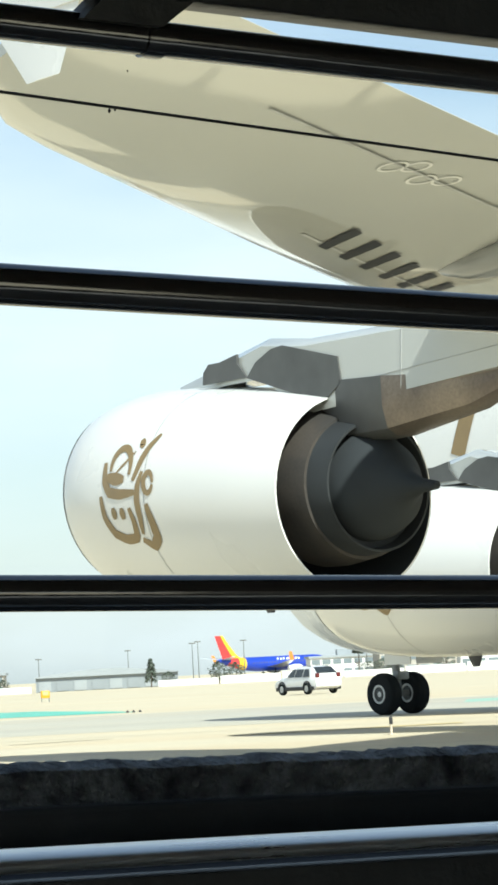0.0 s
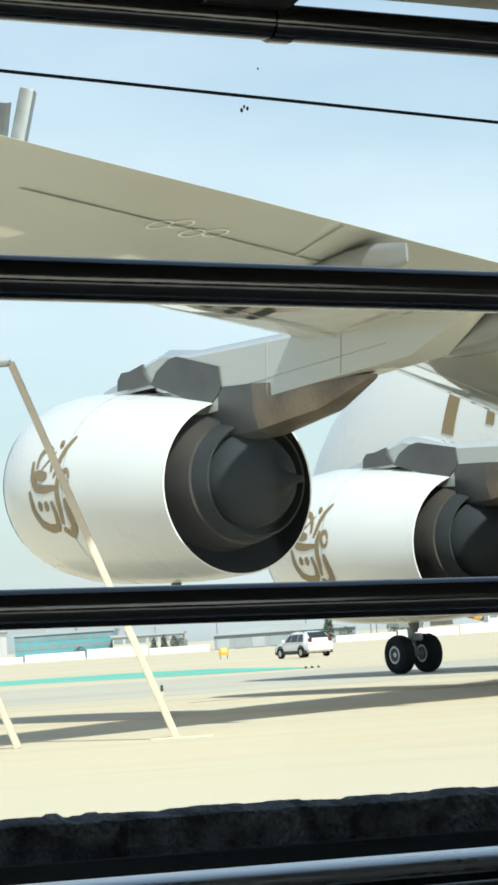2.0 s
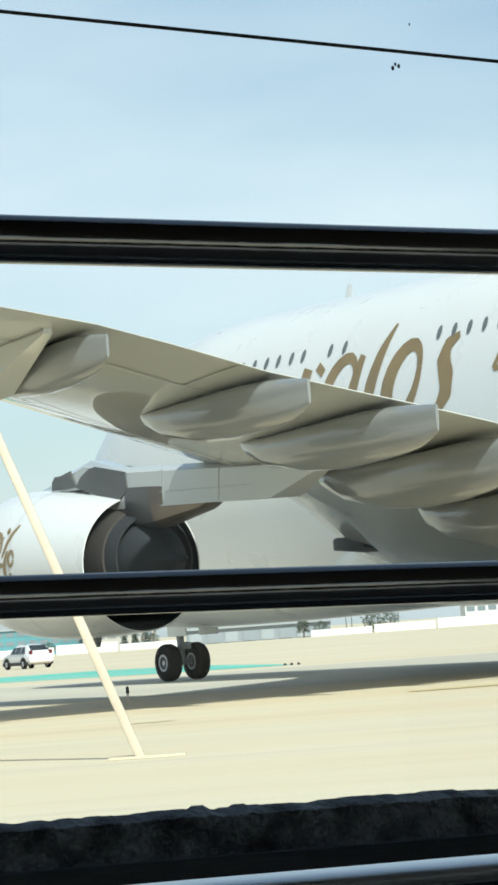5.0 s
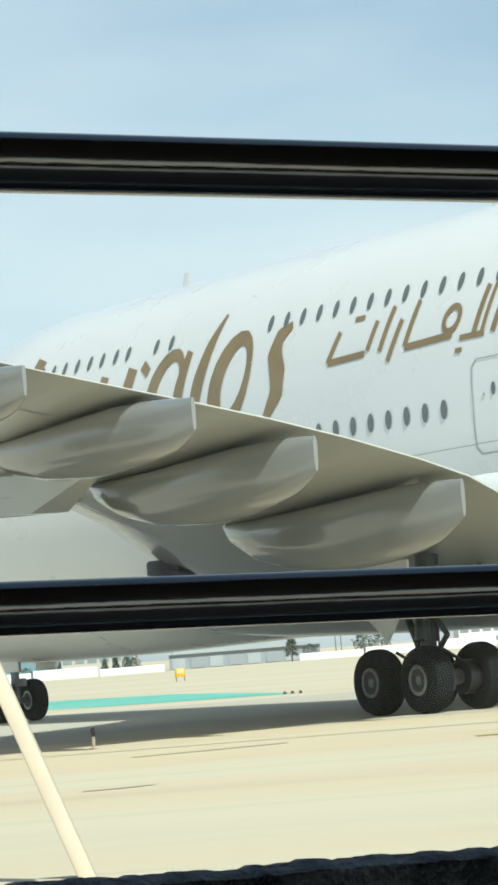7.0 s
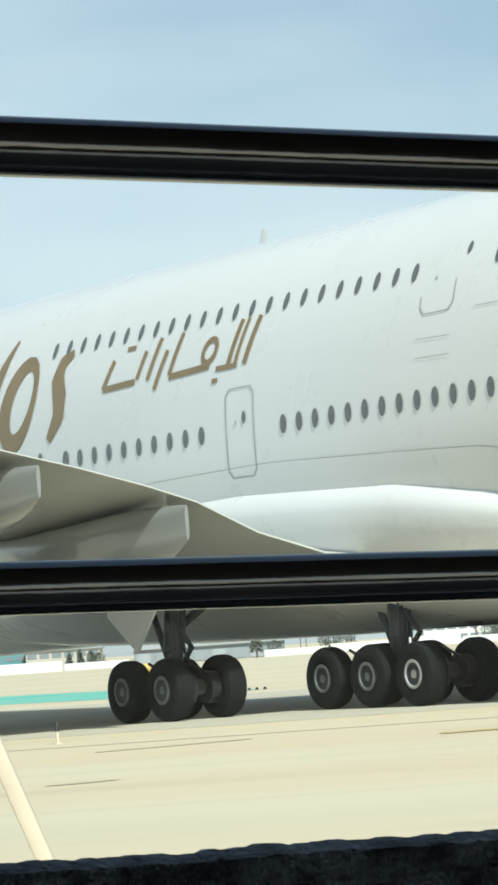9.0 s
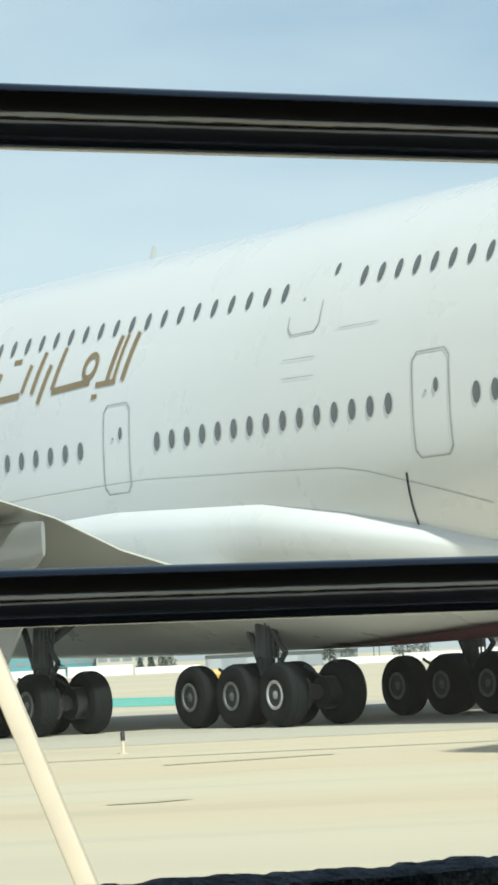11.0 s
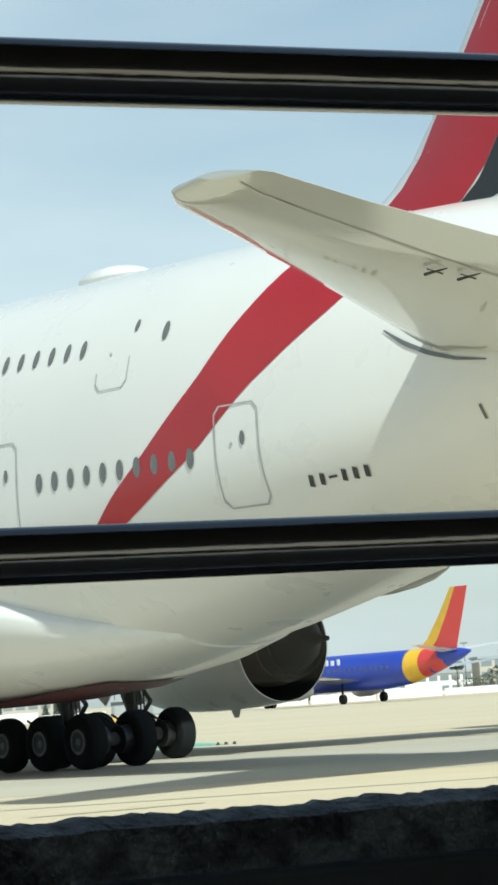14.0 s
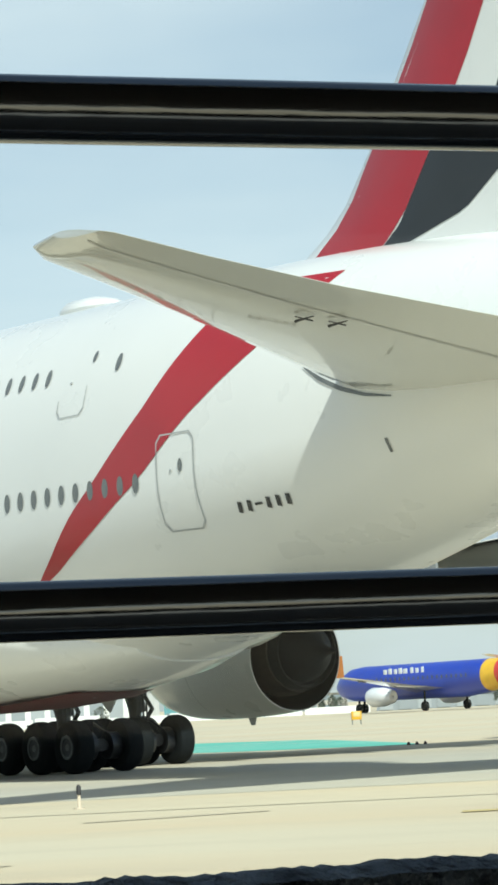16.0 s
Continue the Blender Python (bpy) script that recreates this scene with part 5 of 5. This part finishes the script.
beam("brace", (-1.34, 21.96, 0), (-3.62, 21.9, 6.2), 0.215, 0.12, STRUT, fence, "cream painted diagonal steel brace")
beam("brace", (-3.92, 22.3, 0), (-6.12, 22.2, 6.2), 0.215, 0.12, STRUT, fence, "cream painted diagonal steel brace")
beam("post", (-5.75, 22.0, 0.0), (-3.05, 21.82, 10.6), 0.30, 0.24, GALV, fence, "grey leaning steel post")
beam("rail", (-3.62, 21.86, 6.2), (-8.0, 22.2, 6.2), 0.16, 0.12, GALV, fence)
beam("rail", (-3.4, 21.86, 8.2), (-9.0, 22.2, 8.2), 0.16, 0.12, GALV, fence)
bm = bmesh.new()
cols_ = []
for i in range(61):
    x = -3.35 - i * 0.09
    off_ = 0.05 * math.sin(i * 2.2)
    cols_.append([Vector((x - 0.36 * k, 22.0 + off_ + 0.05 * k, 10.45 - 2.1 * k)) for k in np.linspace(0, 1, 5)])
loft(bm, cols_, False, False)
part("corrugated_panel", bm, GALV, fence, "grey corrugated steel sheet")
bm = bmesh.new()
box(bm, (-1.75, 21.6, 0.0), (-0.75, 22.3, 0.03), 0.01)
part("base_slab", bm, CONCRETE, fence, "pale concrete footing slab")

# ---- the vehicle from which the view is taken: barred window ----
van = empty("barred_window_van", "dark van interior with black tube bars across its side window", "vehicle")


def bar(name, z, r, mat, y=0.0, label="", slope=0.0):
    bm = bmesh.new()
    n, k = 18, 60
    rings = []
    for i in range(k + 1):
        x = -3 + 6.0 * i / k
        zz = z + slope * (x - 0.8)
        rings.append([(x, y + r * math.cos(2 * math.pi * j / n), zz + r * math.sin(2 * math.pi * j / n)) for j in range(n)])
    loft(bm, rings)
    return part(name, bm, mat, van, label)


bar("guard_bar", -0.0137, 0.0137, BARM, 0, "black tubular guard bar")
bar("guard_bar", -0.2121, 0.0121, BARM, 0, "black tubular guard bar")
bar("guard_bar", 0.155, 0.0119, BARM, 0, "black tubular guard bar")
bar("wire", 0.1141, 0.0011, FRAME, 0.01, "thin black wire along the glass", -0.0335)
bm = bmesh.new()
rnd = random.Random(5)
rings = []
for i in range(1201):
    x = -3 + 6.0 * i / 1200
    w = 0.0005 * math.sin(x * 37) + 0.0005 * math.sin(x * 91 + 1) + rnd.uniform(-0.0009, 0.0009) + (0.0018 if rnd.random() < 0.03 else 0)
    rings.append([(x, 0.216, -0.376), (x, 0.213, -0.351 + w * 0.6), (x, 0.224, -0.3462 + w), (x, 0.240, -0.347 + w), (x, 0.246, -0.376)])
loft(bm, rings)
part("rubber_seal", bm, RUBBER, van, "rough black rubber window seal")
bm = bmesh.new()
box(bm, (-3, 0.206, -0.42), (3, 0.25, -0.376), 0.002)
part("lower_frame", bm, FRAME, van)
bm = bmesh.new()
rings = []
for i in range(41):
    x = -3 + 6.0 * i / 40
    rings.append([(x, -0.045 + 0.024 * math.cos(a), -0.3780 + 0.0075 * math.sin(a)) for a in np.linspace(0, 2 * math.pi, 25)[:-1]])
loft(bm, rings)
part("steel_trim", bm, TRIM, van, "brushed steel trim strip below the window")
bm = bmesh.new()
box(bm, (-3, -0.045, -0.43), (3, -0.026, -0.392), 0.003)
part("trim_base", bm, FRAME, van)
bm = bmesh.new()
box(bm, (-3, -0.028, -0.75), (3, 0.25, -0.415), 0.003)
part("door_panel", bm, FRAME, van, "black lower door panel")
bm = bmesh.new()
box(bm, (-3, -0.025, 0.1785), (3, 0.015, 0.32), 0.003)
part("upper_frame", bm, FRAME, van, "black upper window frame")
bm = bmesh.new()
q = [(0.93, 0.16), (0.99, 0.16), (1.04, 0.2), (0.97, 0.2)]
loft(bm, [[(a, y_, z) for a, z in q] for y_ in (-0.02, 0.01)])
part("bracket", bm, FRAME, van)
bm = bmesh.new()
tube(bm, (0.985, 0, 0.155), (1.0, 0, 0.155), 0.0135)
part("bar_joint", bm, BARM, van)
for lo, hi, nm in (((-3, -3.2, 0.32), (3, 0.015, 0.38), "roof"), ((-3, -3.2, -1.1), (3, 0.25, -1.05), "floor"), ((-3, -3.25, -1.05), (3, -3.2, -0.5), "far_side"), ((-3, -3.25, 0.29), (3, -3.2, 0.38), "far_side"), ((-1.3, -3.25, -0.5), (-1.2, -3.2, 0.29), "pillar"), ((-3.05, -3.2, -1.05), (-3, 0.25, 0.38), "end_wall"), ((3, -3.2, -1.05), (3.05, 0.25, 0.38), "end_wall"), ((-3, -0.03, -1.05), (3, 0.25, -0.75), "door_sill")):
    bm = bmesh.new()
    box(bm, lo, hi)
    part(nm, bm, FLOORM if nm == "floor" else CABIN, van, smooth=False)
for x in (-2, 2):
    for y in (-0.25, -2.95):
        bm = bmesh.new()
        lathe(bm, [(-0.11, 0.18), (-0.11, 0.34), (0.11, 0.34), (0.11, 0.18)], (-y, x, -1.43), "x", 20, True)
        bmesh.ops.rotate(bm, verts=bm.verts, cent=(0, 0, 0), matrix=Matrix.Rotation(-math.pi / 2, 3, "Z"))
        part("wheel", bm, TYRE, van)


# Ways: seconds, place on the ground and heading; for the van also height and tilt.
PLANE = [
    (0.0, 28.91, 36.55, 34.71),
    (0.5, 27.62, 38.26, 34.49),
    (1.0, 26.35, 39.96, 34.23),
    (1.5, 25.10, 41.73, 34.06),
    (2.0, 23.83, 43.63, 33.92),
    (2.5, 22.56, 45.63, 33.75),
    (3.0, 21.31, 47.69, 33.60),
    (3.5, 20.08, 49.83, 33.42),
    (4.0, 18.79, 52.06, 33.17),
    (6.5, 12.51, 61.44, 32.43),
    (7.0, 11.38, 62.59, 32.44),
    (7.5, 10.23, 63.77, 32.47),
    (8.0, 9.09, 64.92, 32.53),
    (8.5, 7.97, 66.02, 32.62),
    (9.0, 6.75, 67.17, 32.72),
    (11.5, 0.95, 72.51, 34.46),
    (12.0, -0.17, 73.82, 34.91),
    (12.5, -1.30, 75.17, 35.35),
    (13.0, -2.46, 76.58, 35.80),
    (13.5, -3.59, 77.97, 36.26),
    (14.0, -4.72, 79.23, 36.67),
    (14.5, -5.81, 80.35, 37.13),
    (15.0, -6.93, 81.42, 37.66),
    (15.5, -8.13, 82.56, 38.22),
    (16.0, -9.38, 83.77, 38.73),
]

VAN = [
    (0.0, -0.004, -25.531, 1.8320, 31.20, -1.49, 5.2),
    (0.5, -0.016, -25.598, 1.812, 31.20, -1.49, 1.5),
    (1.0, -0.016, -25.598, 1.810, 31.20, -1.49, 0.0),
    (1.5, -0.020, -25.607, 1.808, 31.20, -1.49, 0.0),
    (2.0, -0.023, -25.621, 1.798, 31.20, -1.49, 0.0),
    (2.5, -0.039, -25.615, 1.795, 31.20, -1.49, 0.0),
    (3.0, -0.052, -25.617, 1.798, 31.20, -1.49, 0.0),
    (3.5, -0.050, -25.614, 1.798, 31.20, -1.49, 0.0),
    (4.0, -0.050, -25.607, 1.801, 31.20, -1.49, 0.0),
    (6.5, -0.530, 1.165, 1.792, 24.45, -1.58, 0.0),
    (7.0, -0.523, 1.150, 1.792, 24.45, -1.58, 0.0),
    (7.5, -0.523, 1.151, 1.792, 24.45, -1.58, 0.0),
    (8.0, -0.524, 1.152, 1.791, 24.45, -1.58, 0.0),
    (8.5, -0.523, 1.151, 1.793, 24.45, -1.58, 0.0),
    (9.0, -0.526, 1.156, 1.798, 24.45, -1.58, 0.0),
    (11.5, -0.645, 5.700, 1.781, 23.62, -0.21, 0.0),
    (12.0, -0.645, 5.698, 1.790, 23.62, -0.21, 0.2),
    (12.5, -0.644, 5.696, 1.794, 23.62, -0.21, 0.6),
    (13.0, -0.624, 5.697, 1.795, 23.62, -0.21, 0.7),
    (13.5, -0.393, 5.780, 1.806, 23.62, -0.21, 4.2),
    (14.0, 0.019, 5.945, 1.816, 23.62, -0.21, 4.2),
    (14.5, 0.615, 6.187, 1.809, 23.62, -0.21, 2.8),
    (15.0, 1.362, 6.489, 1.800, 23.62, -0.21, 2.9),
    (15.5, 2.255, 6.864, 1.797, 23.62, -0.21, 3.4),
    (16.0, 3.303, 7.314, 1.794, 23.62, -0.21, 3.6),
]


def pane_glass():
    m = bpy.data.materials.new("window_glass")
    m.use_nodes = True
    n, l = m.node_tree.nodes, m.node_tree.links
    n.remove(n["Principled BSDF"])
    tr, gl, mx = n.new("ShaderNodeBsdfTransparent"), n.new("ShaderNodeBsdfGlossy"), n.new("ShaderNodeMixShader")
    gl.inputs["Roughness"].default_value = 0.02
    no, mr = n.new("ShaderNodeTexNoise"), n.new("ShaderNodeMapRange")
    no.inputs["Scale"].default_value = 3.0
    mr.inputs[3].default_value, mr.inputs[4].default_value = 0.004, 0.013
    l.new(no.outputs[0], mr.inputs[0])
    l.new(mr.outputs[0], mx.inputs[0])
    l.new(tr.outputs[0], mx.inputs[1])
    l.new(gl.outputs[0], mx.inputs[2])
    l.new(mx.outputs[0], n["Material Output"].inputs["Surface"])
    return m


bm = bmesh.new()
box(bm, (-2.98, 0.10, -0.374), (2.98, 0.104, 0.19))
pane = part("window_pane", bm, pane_glass(), van, "faintly reflective window glass", smooth=False)
pane.visible_shadow = False
for x, z, r in ((1.02, 0.118, 0.0013), (1.022, 0.1205, 0.0010), (1.0245, 0.1195, 0.0012), (1.034, 0.147, 0.0007)):
    bm = bmesh.new()
    bmesh.ops.create_icosphere(bm, subdivisions=1, radius=r)
    bmesh.ops.scale(bm, verts=bm.verts, vec=(1, 0.3, 1.4))
    o = part("dirt_speck", bm, FRAME, van, "dark dirt speck on the glass")
    o.matrix_basis = pose(x, 0.097, z)


def motions():
    walk(airliner, [(t, pose(x, y, 0, 0, 0, a)) for t, x, y, a in PLANE])
    walk(van, [(t, Matrix.Translation((x, y, z)) @ pose(0, 0, 0, 0, 0, a) @ pose(0, 0, 0, 0, -tilt, 0) @ pose(0, 0, 0, roll)) for t, x, y, z, a, tilt, roll in VAN])
    # wheels roll by the way covered
    ts = [r[0] for r in PLANE]
    way = [0.0]
    for (t0, x0, y0, _), (t1, x1, y1, _) in zip(PLANE, PLANE[1:]):
        way.append(way[-1] + math.hypot(x1 - x0, y1 - y0))
    steps = [0.15 * i for i in range(107)]
    for w, r in ROLLERS:
        base = w.matrix_basis.copy()
        walk(w, [(t, base @ Matrix.Rotation(-float(np.interp(t, ts, way)) / r, 4, "X")) for t in steps])
    car_rows = [(0.0, 11.76), (0.5, 8.78), (1.0, 6.0), (1.5, 3.32), (2.0, 0.65), (2.5, -1.81), (3.0, -4.3), (3.5, -6.78), (4.0, -9.18), (8.0, -29.0), (12.0, -48.0), (16.0, -66.0)]
    way_car = [(t, 152 + 7.5 * t) for t, x in car_rows]
    walk(car, [(t, pose(0.82 + (x - 0.82) * (y + 27) / 186, y, 0, 0, 0, 29)) for (t, x), (_, y) in zip(car_rows, way_car)])
    for w in CAR_WHEELS:
        base = w.matrix_basis.copy()
        walk(w, [(0.06 * i, base @ Matrix.Rotation(-0.06 * i * 9.0 / 0.345, 4, "X")) for i in range(268)])
    walk(jet_far, [(t, pose(x, 800 + 0.25 * x, 0, 0, 0, -55)) for t, x in ((0.0, 41.0), (0.5, 44.0), (2.0, 57.0), (2.5, 61.0), (4.0, 74.0), (8.0, 112.0), (16.0, 190.0))])
    walk(jet_near, [(t, pose(x - 6.5, 332 + 0.4 * (26.9 - x), 0, 0, 0, 36)) for t, x in ((0.0, 140.0), (6.5, 86.0), (11.5, 44.0), (13.5, 26.87), (14.0, 22.78), (14.5, 18.56), (15.0, 13.72), (15.5, 8.66), (16.0, 3.64))])


motions()
